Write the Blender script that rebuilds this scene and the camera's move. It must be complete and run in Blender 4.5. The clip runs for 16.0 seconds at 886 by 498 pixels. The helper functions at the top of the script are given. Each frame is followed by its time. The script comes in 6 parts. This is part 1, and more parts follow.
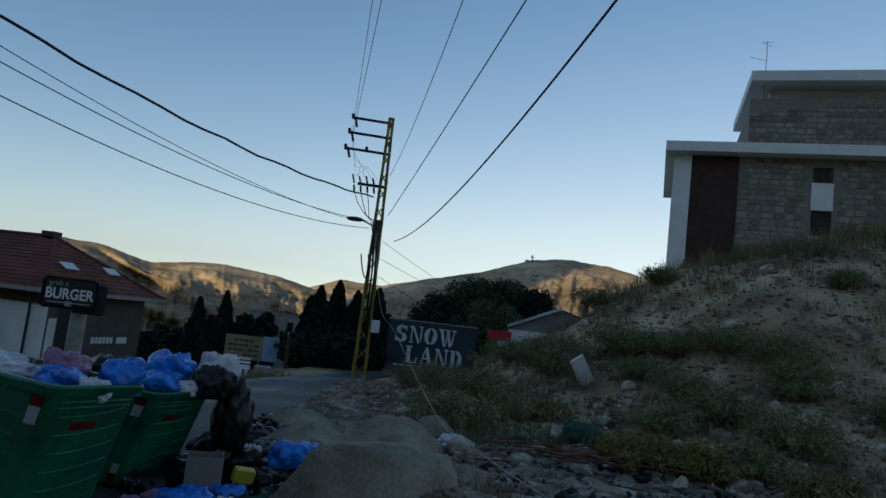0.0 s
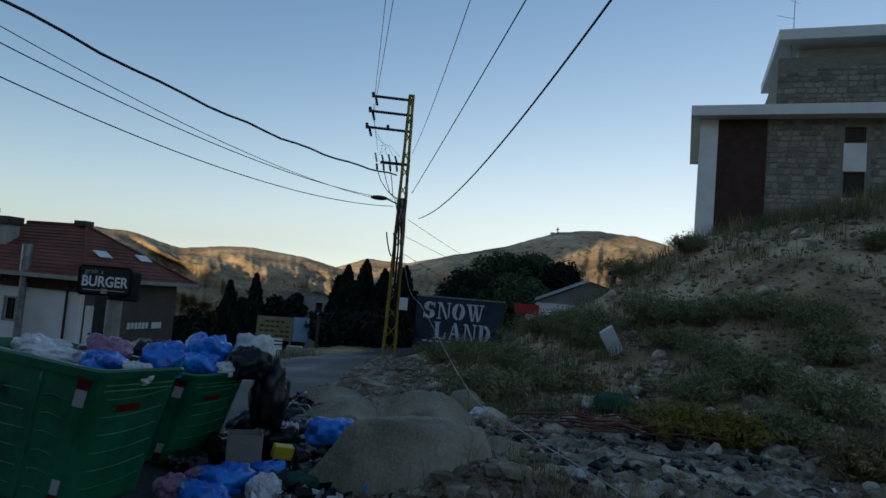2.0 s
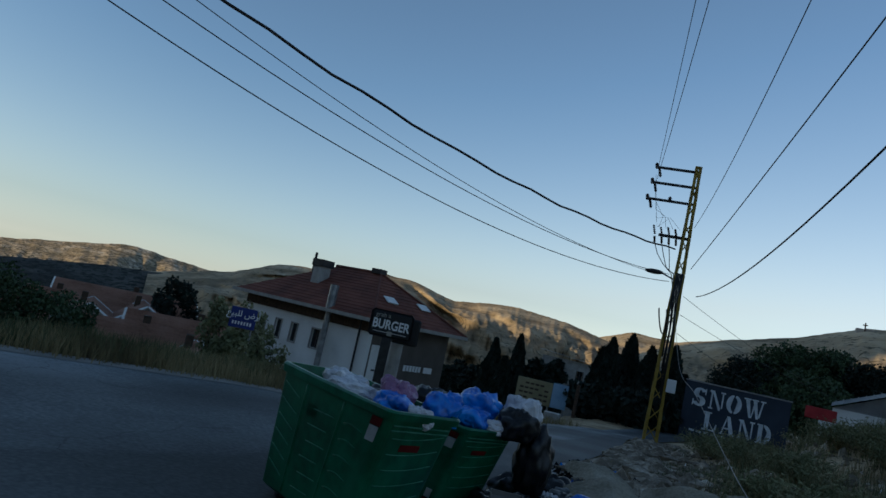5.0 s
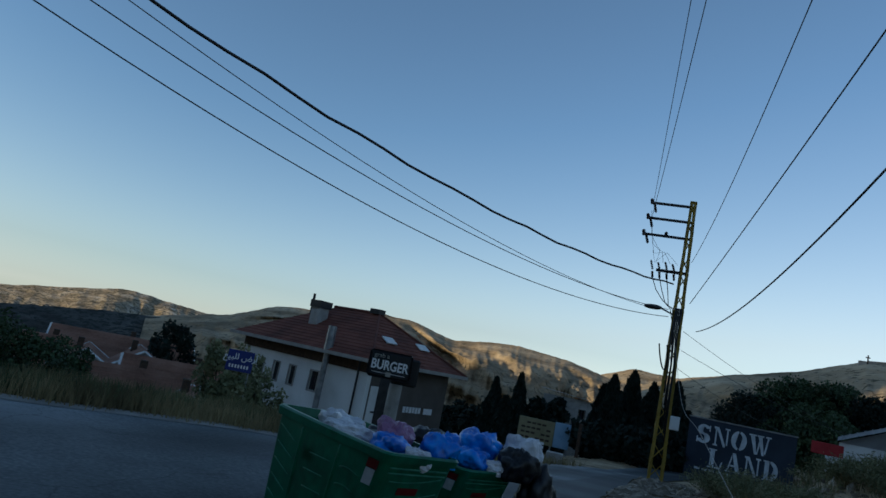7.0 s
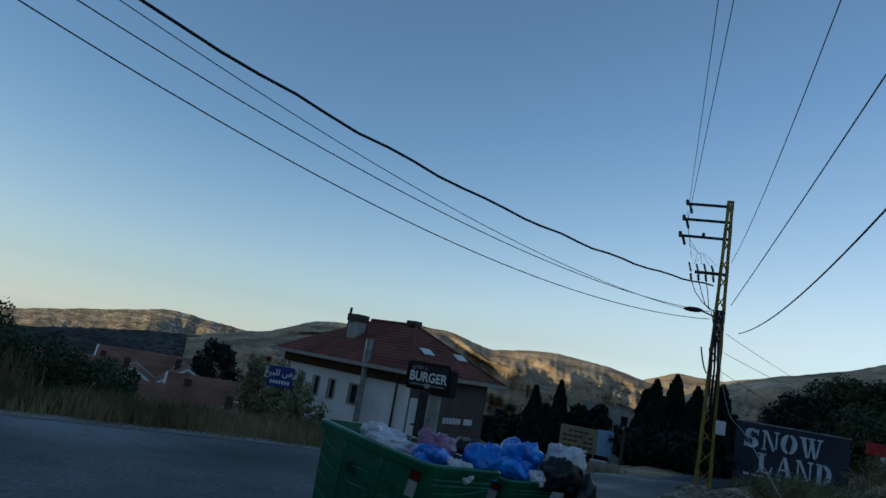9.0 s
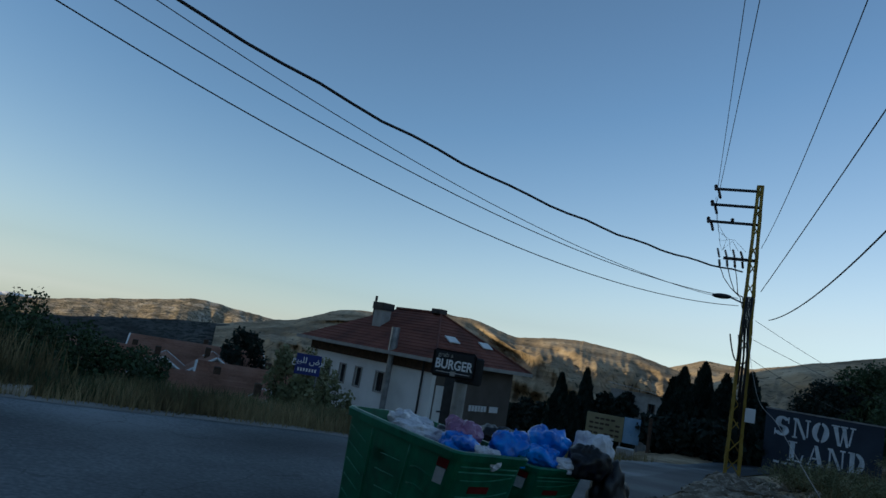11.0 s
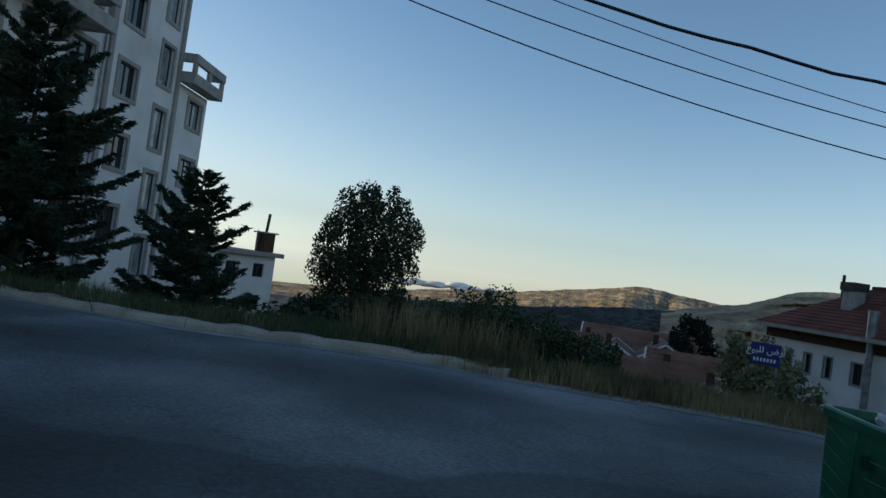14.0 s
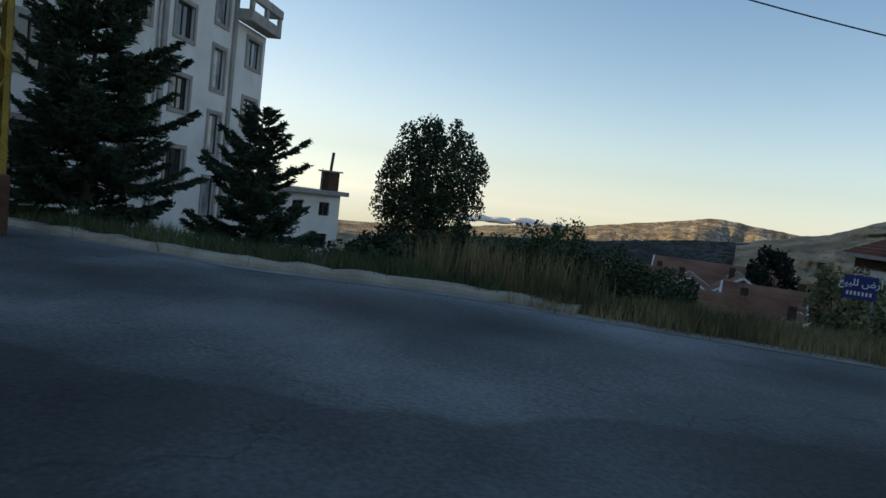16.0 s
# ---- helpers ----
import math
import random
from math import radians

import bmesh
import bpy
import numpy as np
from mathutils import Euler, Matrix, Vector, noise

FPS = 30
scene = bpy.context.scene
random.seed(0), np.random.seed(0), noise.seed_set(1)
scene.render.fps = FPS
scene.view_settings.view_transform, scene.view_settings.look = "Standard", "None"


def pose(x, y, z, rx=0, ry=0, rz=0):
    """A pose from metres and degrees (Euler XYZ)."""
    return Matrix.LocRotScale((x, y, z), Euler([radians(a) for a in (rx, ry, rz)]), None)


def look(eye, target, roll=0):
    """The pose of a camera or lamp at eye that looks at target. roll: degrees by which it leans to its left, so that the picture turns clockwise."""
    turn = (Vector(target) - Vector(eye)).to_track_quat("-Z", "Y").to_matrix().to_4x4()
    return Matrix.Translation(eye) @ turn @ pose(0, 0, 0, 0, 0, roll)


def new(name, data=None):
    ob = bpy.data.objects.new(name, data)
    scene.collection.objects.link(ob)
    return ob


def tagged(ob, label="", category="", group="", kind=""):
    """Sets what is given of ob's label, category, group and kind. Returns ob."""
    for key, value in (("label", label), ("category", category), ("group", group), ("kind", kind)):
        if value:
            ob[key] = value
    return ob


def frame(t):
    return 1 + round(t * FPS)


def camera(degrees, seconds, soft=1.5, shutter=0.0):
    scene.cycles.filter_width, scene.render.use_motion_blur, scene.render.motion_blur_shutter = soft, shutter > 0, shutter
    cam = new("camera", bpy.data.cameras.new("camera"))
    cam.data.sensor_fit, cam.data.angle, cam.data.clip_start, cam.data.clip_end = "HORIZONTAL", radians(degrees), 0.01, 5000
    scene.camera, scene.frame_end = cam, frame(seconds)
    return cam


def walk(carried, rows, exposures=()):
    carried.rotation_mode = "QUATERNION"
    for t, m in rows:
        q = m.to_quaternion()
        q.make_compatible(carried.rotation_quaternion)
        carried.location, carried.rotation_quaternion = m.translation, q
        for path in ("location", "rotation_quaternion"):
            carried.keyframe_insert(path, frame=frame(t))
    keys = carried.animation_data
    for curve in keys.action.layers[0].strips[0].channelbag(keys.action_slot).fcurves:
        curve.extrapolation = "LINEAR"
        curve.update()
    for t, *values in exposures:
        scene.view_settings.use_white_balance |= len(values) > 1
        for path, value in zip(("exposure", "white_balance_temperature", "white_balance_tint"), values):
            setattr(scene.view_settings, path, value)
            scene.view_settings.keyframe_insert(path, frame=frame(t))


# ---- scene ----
cam = camera(67.30, 16.0)
PATH = [
    (0.0, pose(0.139, 0.009, 1.696, 96.30, -6.64, -1.90)),
    (0.5, pose(0.154, 0.016, 1.683, 94.72, -4.73, -6.76)),
    (1.0, pose(0.156, 0.000, 1.682, 93.88, -4.42, -6.73)),
    (1.5, pose(0.138, 0.011, 1.673, 93.78, -4.45, -4.32)),
    (2.0, pose(0.123, -0.024, 1.692, 94.00, -4.83, 0.43)),
    (2.5, pose(0.112, -0.016, 1.683, 93.16, -4.89, 3.69)),
    (3.0, pose(0.107, -0.005, 1.690, 93.44, -6.22, 2.54)),
    (3.5, pose(0.093, 0.032, 1.708, 97.30, -10.89, 1.51)),
    (4.0, pose(0.050, 0.017, 1.698, 96.94, -10.20, 7.84)),
    (4.5, pose(-0.001, 0.014, 1.693, 97.26, -10.88, 15.95)),
    (5.0, pose(-0.005, -0.036, 1.703, 96.34, -12.38, 22.77)),
    (7.5, pose(0.024, -0.016, 1.700, 100.05, -10.80, 23.28)),
    (8.0, pose(0.029, -0.037, 1.708, 99.77, -9.79, 25.39)),
    (8.5, pose(0.037, -0.053, 1.710, 99.91, -9.57, 25.85)),
    (9.0, pose(0.033, -0.056, 1.708, 99.96, -9.76, 26.05)),
    (9.5, pose(0.048, -0.067, 1.708, 99.25, -9.60, 28.23)),
    (12.0, pose(-0.006, -0.024, 1.699, 98.24, -9.74, 28.28)),
    (12.5, pose(-0.006, -0.024, 1.699, 98.07, -9.68, 29.70)),
    (13.0, pose(0.015, -0.028, 1.712, 97.13, -9.94, 33.02)),
    (13.5, pose(0.019, -0.048, 1.726, 94.00, -10.69, 50.82)),
    (14.0, pose(-0.012, -0.047, 1.731, 91.61, -7.80, 65.44)),
    (14.5, pose(-0.103, 0.055, 1.712, 90.05, -6.13, 69.83)),
    (15.0, pose(-0.209, 0.022, 1.710, 89.47, -8.30, 62.80)),
    (15.5, pose(-0.466, 0.102, 1.713, 88.80, -7.89, 69.97)),
    (16.0, pose(-0.490, 0.196, 1.684, 85.43, -6.55, 71.08)),
]
walk(cam, PATH, [(0.0, 0.24, 6500, 1), (2.5, 0.38, 6750, 3), (4.0, 0.26, 6500, 2), (5.0, 0.16, 6200, 1), (7.5, 0.16, 5900, -1), (12.5, 0.16, 5900, -1), (14.0, 0.30, 6250, 0), (14.5, 0.50, 6450, 2), (15.0, 0.38, 6300, 1), (16.0, 0.60, 6900, 4)])

# ---- world and sun ----
SUN_AZ, SUN_EL = -140.0, 12.0     # degrees right of +y, degrees up
world = bpy.data.worlds.new("sky")
scene.world = world
world.use_nodes = True
wn = world.node_tree.nodes
sky = wn.new("ShaderNodeTexSky")
sky.sky_type = "NISHITA"
sky.sun_disc = False
sky.sun_elevation = radians(SUN_EL)
sky.sun_rotation = radians(SUN_AZ)
sky.altitude = 1500
sky.air_density, sky.dust_density, sky.ozone_density = 1.0, 0.2, 2.4
haze = wn.new("ShaderNodeHueSaturation")
grey = wn.new("ShaderNodeRGBToBW")
world.node_tree.links.new(sky.outputs[0], grey.inputs[0])
for socket, lo, hi in (("Saturation", 0.92, 0.34), ("Value", 1.0, 0.76)):   # pale haze where the sky is brightest
    span = wn.new("ShaderNodeMapRange")
    span.inputs["From Min"].default_value, span.inputs["From Max"].default_value = 1.6, 4.8
    span.inputs["To Min"].default_value, span.inputs["To Max"].default_value = lo, hi
    world.node_tree.links.new(grey.outputs[0], span.inputs["Value"])
    world.node_tree.links.new(span.outputs[0], haze.inputs[socket])
world.node_tree.links.new(sky.outputs[0], haze.inputs["Color"])
world.node_tree.links.new(haze.outputs[0], wn["Background"].inputs[0])
wn["Background"].inputs[1].default_value = 0.145
lamp = bpy.data.lights.new("sun", "SUN")
lamp.energy, lamp.angle, lamp.color = 3.5, radians(0.5), (1.0, 0.74, 0.46)
sun = new("sun", lamp)
sa, se = radians(SUN_AZ), radians(SUN_EL)
sun.matrix_world = look((0, 0, 50), (-math.sin(sa) * math.cos(se), -math.cos(sa) * math.cos(se), 50 - math.sin(se)))


# ---- numbers ----
def vnoise(x, y, seed=0):
    """Smooth value noise in -1..1 on arrays."""
    x, y = np.asarray(x, float), np.asarray(y, float)
    xi, yi = np.floor(x).astype(np.int64), np.floor(y).astype(np.int64)
    fx, fy = x - xi, y - yi
    fx, fy = fx * fx * (3 - 2 * fx), fy * fy * (3 - 2 * fy)

    def h(i, j):
        n = (i * 374761393 + j * 668265263 + seed * 974634777) & 0x7FFFFFFF
        n = ((n ^ (n >> 13)) * 1274126177) & 0x7FFFFFFF
        return ((n ^ (n >> 16)) & 0xFFFF) / 32767.5 - 1.0
    a = h(xi, yi) * (1 - fx) + h(xi + 1, yi) * fx
    b = h(xi, yi + 1) * (1 - fx) + h(xi + 1, yi + 1) * fx
    return a * (1 - fy) + b * fy


def fbm(x, y, octaves=4, seed=0):
    s, a = 0, 1.0
    for o in range(octaves):
        s = s + a * vnoise(x * 2 ** o, y * 2 ** o, seed + o)
        a *= 0.5
    return s


def step(a, b, x):
    t = np.clip((np.asarray(x, float) - a) / (b - a), 0, 1)
    return t * t * (3 - 2 * t)


def polar(az, d, z=0.0):
    return Vector((d * math.sin(radians(az)), d * math.cos(radians(az)), z))


# the road's two edges: y -> x
def far_edge(y):
    return np.interp(y, [-60, -3.7, -1.3, 0.7, 2.7, 4.5, 5.7, 7.2, 9.6, 12, 16.8, 20, 24, 32, 60], [-60, -16.6, -14.6, -13.0, -12.1, -11.2, -10.0, -8.7, -6.95, -6.4, -6.2, -6.0, -6.0, -5.6, 0])


def near_edge(y):
    return np.interp(y, [-60, -8, 0, 4, 6.5, 9, 12, 15, 22, 28, 32, 60], [-44, -7, -2.2, -1.2, -1.4, -2.0, -2.05, -2.15, -2.5, -3.0, -2.9, 4])


def mound_foot(y):
    return np.interp(y, [-60, -8, 0, 4, 6.5, 9, 12, 15, 22, 28, 32, 60], [-44, -7, -2.2, -1.2, -1.4, -2.3, -2.75, -2.8, -2.6, -3.0, -2.9, 4])


def base(x, y):
    """Ground before mounds: level by the camera, falling ahead and towards the valley."""
    x, y = np.asarray(x, float), np.asarray(y, float)
    z = -0.059 * np.clip(y - 9, 0, 26)
    z = z - 0.05 * np.clip(far_edge(y) + 5.5 - x, 0, 8) * step(9, 22, y)
    s = far_edge(y) - x
    z = z - 0.21 * np.clip(s - 2.6, 0, 16) - 0.10 * np.clip(s - 18, 0, 1300)
    f = np.hypot(x, y)
    z = z - 0.055 * np.clip(f - 60, 0, 600) * step(40, -40, x)
    return z


def height(x, y):
    x, y = np.asarray(x, float), np.asarray(y, float)
    z = base(x, y)
    u = x - (mound_foot(y) + 1.4) - 0.6 * np.clip(y - 20, 0, 60)
    g = step(8, 23, y + 0.25 * x)
    prof = np.interp(u, [0, 1.5, 4, 9, 15, 25, 60], [0, 0.45, 1.75, 4.7, 6.3, 6.8, 8])
    m = prof * g
    z = z + m + 0.42 * np.exp(-((x - 0.55) ** 2 / 0.45 + (y - 5.35) ** 2 / 0.22))
    rough = step(0, 1.5, u) * (1 - step(60, 120, np.hypot(x, y)))
    z = z + rough * (0.22 * fbm(x * 0.45, y * 0.45, 3, 3) * np.clip(0.3 + m, 0, 1) + 0.07 * fbm(x * 1.7, y * 1.7, 3, 9))
    v = step(0.3, 2, far_edge(y) - x)
    return z + v * 0.08 * fbm(x, y, 3, 5)


# ---- materials ----
def surf(name, cols, scale=4.0, rough=0.85, bump=0.3, detail=6.0, metal=0.0, fine=40.0, spec=0.4, rand=0.0, coords="Object"):
    """Two or three colours mixed by broad and fine noise, with fine relief."""
    m = bpy.data.materials.new(name)
    m.use_nodes = True
    nt = m.node_tree
    b = nt.nodes["Principled BSDF"]
    tc = nt.nodes.new("ShaderNodeTexCoord")
    n1, n2 = nt.nodes.new("ShaderNodeTexNoise"), nt.nodes.new("ShaderNodeTexNoise")
    n1.inputs["Scale"].default_value, n1.inputs["Detail"].default_value = scale, detail
    n2.inputs["Scale"].default_value, n2.inputs["Detail"].default_value = fine, 3
    ramp = nt.nodes.new("ShaderNodeValToRGB")
    mix = nt.nodes.new("ShaderNodeMath")
    mix.operation = "MULTIPLY_ADD"
    mix.inputs[1].default_value = 0.35
    for n in (n1, n2):
        nt.links.new(tc.outputs[coords], n.inputs["Vector"])
    sub = nt.nodes.new("ShaderNodeMath")
    sub.operation = "SUBTRACT"
    sub.inputs[1].default_value = 0.175
    nt.links.new(n2.outputs["Fac"], mix.inputs[0])
    nt.links.new(n1.outputs["Fac"], mix.inputs[2])
    nt.links.new(mix.outputs[0], sub.inputs[0])
    out = sub.outputs[0]
    if rand:
        oi = nt.nodes.new("ShaderNodeObjectInfo")
        r = nt.nodes.new("ShaderNodeMath")
        r.operation = "MULTIPLY_ADD"
        r.inputs[1].default_value = rand
        nt.links.new(oi.outputs["Random"], r.inputs[0])
        nt.links.new(out, r.inputs[2])
        sh = nt.nodes.new("ShaderNodeMath")
        sh.operation = "SUBTRACT"
        sh.inputs[1].default_value = rand / 2
        nt.links.new(r.outputs[0], sh.inputs[0])
        out = sh.outputs[0]
    nt.links.new(out, ramp.inputs[0])
    el = ramp.color_ramp.elements
    while len(el) < len(cols):
        el.new(0.5)
    for i, c in enumerate(cols):
        el[i].position = 0.32 + 0.36 * i / (len(cols) - 1)
        el[i].color = (*c, 1)
    nt.links.new(ramp.outputs[0], b.inputs["Base Color"])
    b.inputs["Roughness"].default_value = rough
    b.inputs["Metallic"].default_value = metal
    b.inputs["Specular IOR Level"].default_value = spec
    if bump:
        bp = nt.nodes.new("ShaderNodeBump")
        bp.inputs["Strength"].default_value, bp.inputs["Distance"].default_value = bump, 0.02
        nt.links.new(sub.outputs[0], bp.inputs["Height"])
        nt.links.new(bp.outputs[0], b.inputs["Normal"])
    return m


EARTH = surf("earth", [(0.115, 0.082, 0.043), (0.295, 0.215, 0.12), (0.48, 0.38, 0.245)], 0.75, 0.95, 1.0, detail=11, fine=11)
ASPHALT = surf("asphalt", [(0.030, 0.034, 0.036), (0.080, 0.088, 0.091), (0.175, 0.187, 0.19)], 0.28, 0.75, 1.0, detail=10, fine=20)


def cracked(m):
    """Adds a net of thin dark cracks, broken up by noise."""
    nt = m.node_tree
    b = nt.nodes["Principled BSDF"]
    old = b.inputs["Base Color"].links[0].from_socket
    tc = nt.nodes.new("ShaderNodeTexCoord")
    wob = nt.nodes.new("ShaderNodeTexNoise")
    wob.inputs["Scale"].default_value, wob.inputs["Detail"].default_value = 0.9, 5
    add = nt.nodes.new("ShaderNodeVectorMath")
    add.operation = "MULTIPLY_ADD"
    add.inputs[1].default_value = (1.6, 1.6, 0)
    vor = nt.nodes.new("ShaderNodeTexVoronoi")
    vor.feature = "DISTANCE_TO_EDGE"
    vor.inputs["Scale"].default_value = 0.34
    nt.links.new(tc.outputs["Object"], wob.inputs["Vector"])
    nt.links.new(wob.outputs["Color"], add.inputs[0])
    nt.links.new(tc.outputs["Object"], add.inputs[2])
    nt.links.new(add.outputs[0], vor.inputs["Vector"])
    thin = nt.nodes.new("ShaderNodeMapRange")
    thin.inputs["From Min"].default_value, thin.inputs["From Max"].default_value = 0.0012, 0.0045
    thin.inputs["To Min"].default_value, thin.inputs["To Max"].default_value = 0.62, 1.0
    nt.links.new(vor.outputs["Distance"], thin.inputs["Value"])
    mul = nt.nodes.new("ShaderNodeMix")
    mul.data_type, mul.blend_type = "RGBA", "MULTIPLY"
    mul.inputs["Factor"].default_value = 1.0
    nt.links.new(old, mul.inputs["A"])
    nt.links.new(thin.outputs[0], mul.inputs["B"])
    nt.links.new(mul.outputs["Result"], b.inputs["Base Color"])


cracked(ASPHALT)


def wear_bands(m):
    """Paler polished wheel tracks and darker oil strips, by the place across the road."""
    nt = m.node_tree
    b = nt.nodes["Principled BSDF"]
    old = b.inputs["Base Color"].links[0].from_socket
    at = nt.nodes.new("ShaderNodeAttribute")
    at.attribute_name = "across"
    nz = nt.nodes.new("ShaderNodeTexNoise")
    nz.inputs["Scale"].default_value, nz.inputs["Detail"].default_value = 0.5, 6
    tc = nt.nodes.new("ShaderNodeTexCoord")
    nt.links.new(tc.outputs["Object"], nz.inputs["Vector"])
    off = nt.nodes.new("ShaderNodeMath")
    off.operation = "MULTIPLY_ADD"
    off.inputs[1].default_value = 0.16
    nt.links.new(nz.outputs["Fac"], off.inputs[0])
    nt.links.new(at.outputs["Fac"], off.inputs[2])
    rp = nt.nodes.new("ShaderNodeValToRGB")
    stops = ((0.08, 1.9), (0.20, 1.35), (0.37, 0.70), (0.50, 0.95), (0.62, 1.22), (0.738, 1.12), (0.752, 0.64), (1.0, 0.58))
    el = rp.color_ramp.elements
    while len(el) < len(stops):
        el.new(0.5)
    for e_, (p, v) in zip(el, stops):
        e_.position, e_.color = p, (v, v, v, 1)
    nt.links.new(off.outputs[0], rp.inputs[0])
    mul = nt.nodes.new("ShaderNodeMix")
    mul.data_type, mul.blend_type = "RGBA", "MULTIPLY"
    mul.inputs["Factor"].default_value = 1.0
    nt.links.new(old, mul.inputs["A"])
    nt.links.new(rp.outputs[0], mul.inputs["B"])
    nt.links.new(mul.outputs["Result"], b.inputs["Base Color"])


wear_bands(ASPHALT)
DUST = surf("roadside_dust", [(0.20, 0.19, 0.17), (0.33, 0.315, 0.29)], 1.2, 0.95, 0.5, fine=30)


def far_slope(name, cols, scrub, cover, scale=0.012, relief=7.0):
    """Bare mountainside: tinted rock, level strata, dark scrub in dots and drifts, coarse relief."""
    m = bpy.data.materials.new(name)
    m.use_nodes = True
    nt = m.node_tree
    b = nt.nodes["Principled BSDF"]
    b.inputs["Roughness"].default_value, b.inputs["Specular IOR Level"].default_value = 0.95, 0.1
    tc = nt.nodes.new("ShaderNodeTexCoord")

    def noise_at(k, detail, squash=(1, 1, 1)):
        mp = nt.nodes.new("ShaderNodeMapping")
        mp.inputs["Scale"].default_value = squash
        n = nt.nodes.new("ShaderNodeTexNoise")
        n.inputs["Scale"].default_value, n.inputs["Detail"].default_value, n.inputs["Roughness"].default_value = k, detail, 0.62
        nt.links.new(tc.outputs["Object"], mp.inputs["Vector"])
        nt.links.new(mp.outputs[0], n.inputs["Vector"])
        return n.outputs["Fac"]

    def ramp(fac, stops):
        r = nt.nodes.new("ShaderNodeValToRGB")
        el = r.color_ramp.elements
        while len(el) < len(stops):
            el.new(0.5)
        for q, (p, c) in zip(el, stops):
            q.position, q.color = p, (*c, 1)
        nt.links.new(fac, r.inputs[0])
        return r.outputs[0]

    def blend(kind, fac, a, c):
        x = nt.nodes.new("ShaderNodeMix")
        x.data_type, x.blend_type = "RGBA", kind
        if isinstance(fac, float):
            x.inputs["Factor"].default_value = fac
        else:
            nt.links.new(fac, x.inputs["Factor"])
        nt.links.new(a, x.inputs["A"])
        if isinstance(c, tuple):
            x.inputs["B"].default_value = (*c, 1)
        else:
            nt.links.new(c, x.inputs["B"])
        return x.outputs["Result"]
    broad, strata, dots = noise_at(scale, 12), noise_at(scale * 1.4, 8, (0.35, 0.35, 5.0)), noise_at(0.11, 5)
    col = ramp(broad, [(0.30 + 0.2 * i, c) for i, c in enumerate(cols)])
    col = blend("MULTIPLY", 0.75, col, ramp(strata, [(0.38, (0.55, 0.53, 0.52)), (0.5, (1, 1, 1)), (0.62, (1.15, 1.12, 1.08))]))
    col = blend("MIX", ramp(dots, [(cover - 0.035, (1, 1, 1)), (cover + 0.035, (0, 0, 0))]), col, scrub)
    nt.links.new(col, b.inputs["Base Color"])
    bp = nt.nodes.new("ShaderNodeBump")
    bp.inputs["Strength"].default_value, bp.inputs["Distance"].default_value = 1.0, relief
    mx = nt.nodes.new("ShaderNodeMath")
    mx.operation = "MULTIPLY_ADD"
    mx.inputs[1].default_value = 0.8
    nt.links.new(strata, mx.inputs[0])
    nt.links.new(broad, mx.inputs[2])
    nt.links.new(mx.outputs[0], bp.inputs["Height"])
    nt.links.new(bp.outputs[0], b.inputs["Normal"])
    return m


ROCK_FAR = far_slope("mountain_rock", [(0.16, 0.125, 0.08), (0.33, 0.25, 0.155), (0.50, 0.40, 0.27)], (0.07, 0.062, 0.038), 0.40)
ROCK_PALE = far_slope("pale_mountain_rock", [(0.13, 0.11, 0.075), (0.36, 0.28, 0.18), (0.62, 0.54, 0.43)], (0.06, 0.058, 0.036), 0.46, 0.016, 11.0)
# dark tones put the lower slope's shade into its colour
SHADE_FAR = far_slope("shade_toned_far_slope", [(0.055, 0.056, 0.052), (0.085, 0.084, 0.076), (0.14, 0.13, 0.11)], (0.035, 0.038, 0.032), 0.48, 0.015, 4.0)


# ---- building helpers ----
def part(name, bm, material, parent=None, label="", smooth=False):
    me = bpy.data.meshes.new(name)
    bm.to_mesh(me)
    bm.free()
    if material:
        me.materials.append(material)
    if smooth:
        for p in me.polygons:
            p.use_smooth = True
    ob = new(name, me)
    if parent:
        ob.parent = parent
    if label:
        ob["label"] = label
    return ob


def thing(name, loc, label, category, group="", kind="", turn=0.0):
    ob = new(name)
    ob.empty_display_size = 0.2
    ob.matrix_world = pose(*loc, 0, 0, turn)
    return tagged(ob, label, category, group, kind)


def box(bm, lo, hi, bevel=0.0):
    m = Matrix.Translation([(a + b) / 2 for a, b in zip(lo, hi)]) @ Matrix.Diagonal([b - a for a, b in zip(lo, hi)] + [1])
    r = bmesh.ops.create_cube(bm, size=1, matrix=m)
    if bevel:
        ed = {e for v in r["verts"] for e in v.link_edges}
        bmesh.ops.bevel(bm, geom=list(ed), offset=bevel, segments=1, affect="EDGES")
    return bm


def rod(bm, a, b, r0, r1=None, n=8):
    a, b = Vector(a), Vector(b)
    d = b - a
    m = Matrix.Translation((a + b) / 2) @ d.to_track_quat("Z", "Y").to_matrix().to_4x4()
    bmesh.ops.create_cone(bm, cap_ends=True, segments=n, radius1=r0, radius2=r0 if r1 is None else r1, depth=d.length, matrix=m)
    return bm


def B():
    return bmesh.new()


def sheet(name, X, Y, Z, material, smooth=True):
    ny, nx = X.shape
    verts = np.stack([X, Y, Z], -1).reshape(-1, 3)
    i = (np.arange(ny - 1)[:, None] * nx + np.arange(nx - 1)[None, :]).reshape(-1)
    faces = np.stack([i, i + 1, i + nx + 1, i + nx], -1)
    me = bpy.data.meshes.new(name)
    me.from_pydata(verts.tolist(), [], faces.tolist())
    me.materials.append(material)
    if smooth:
        me.polygons.foreach_set("use_smooth", [True] * len(me.polygons))
    return new(name, me)


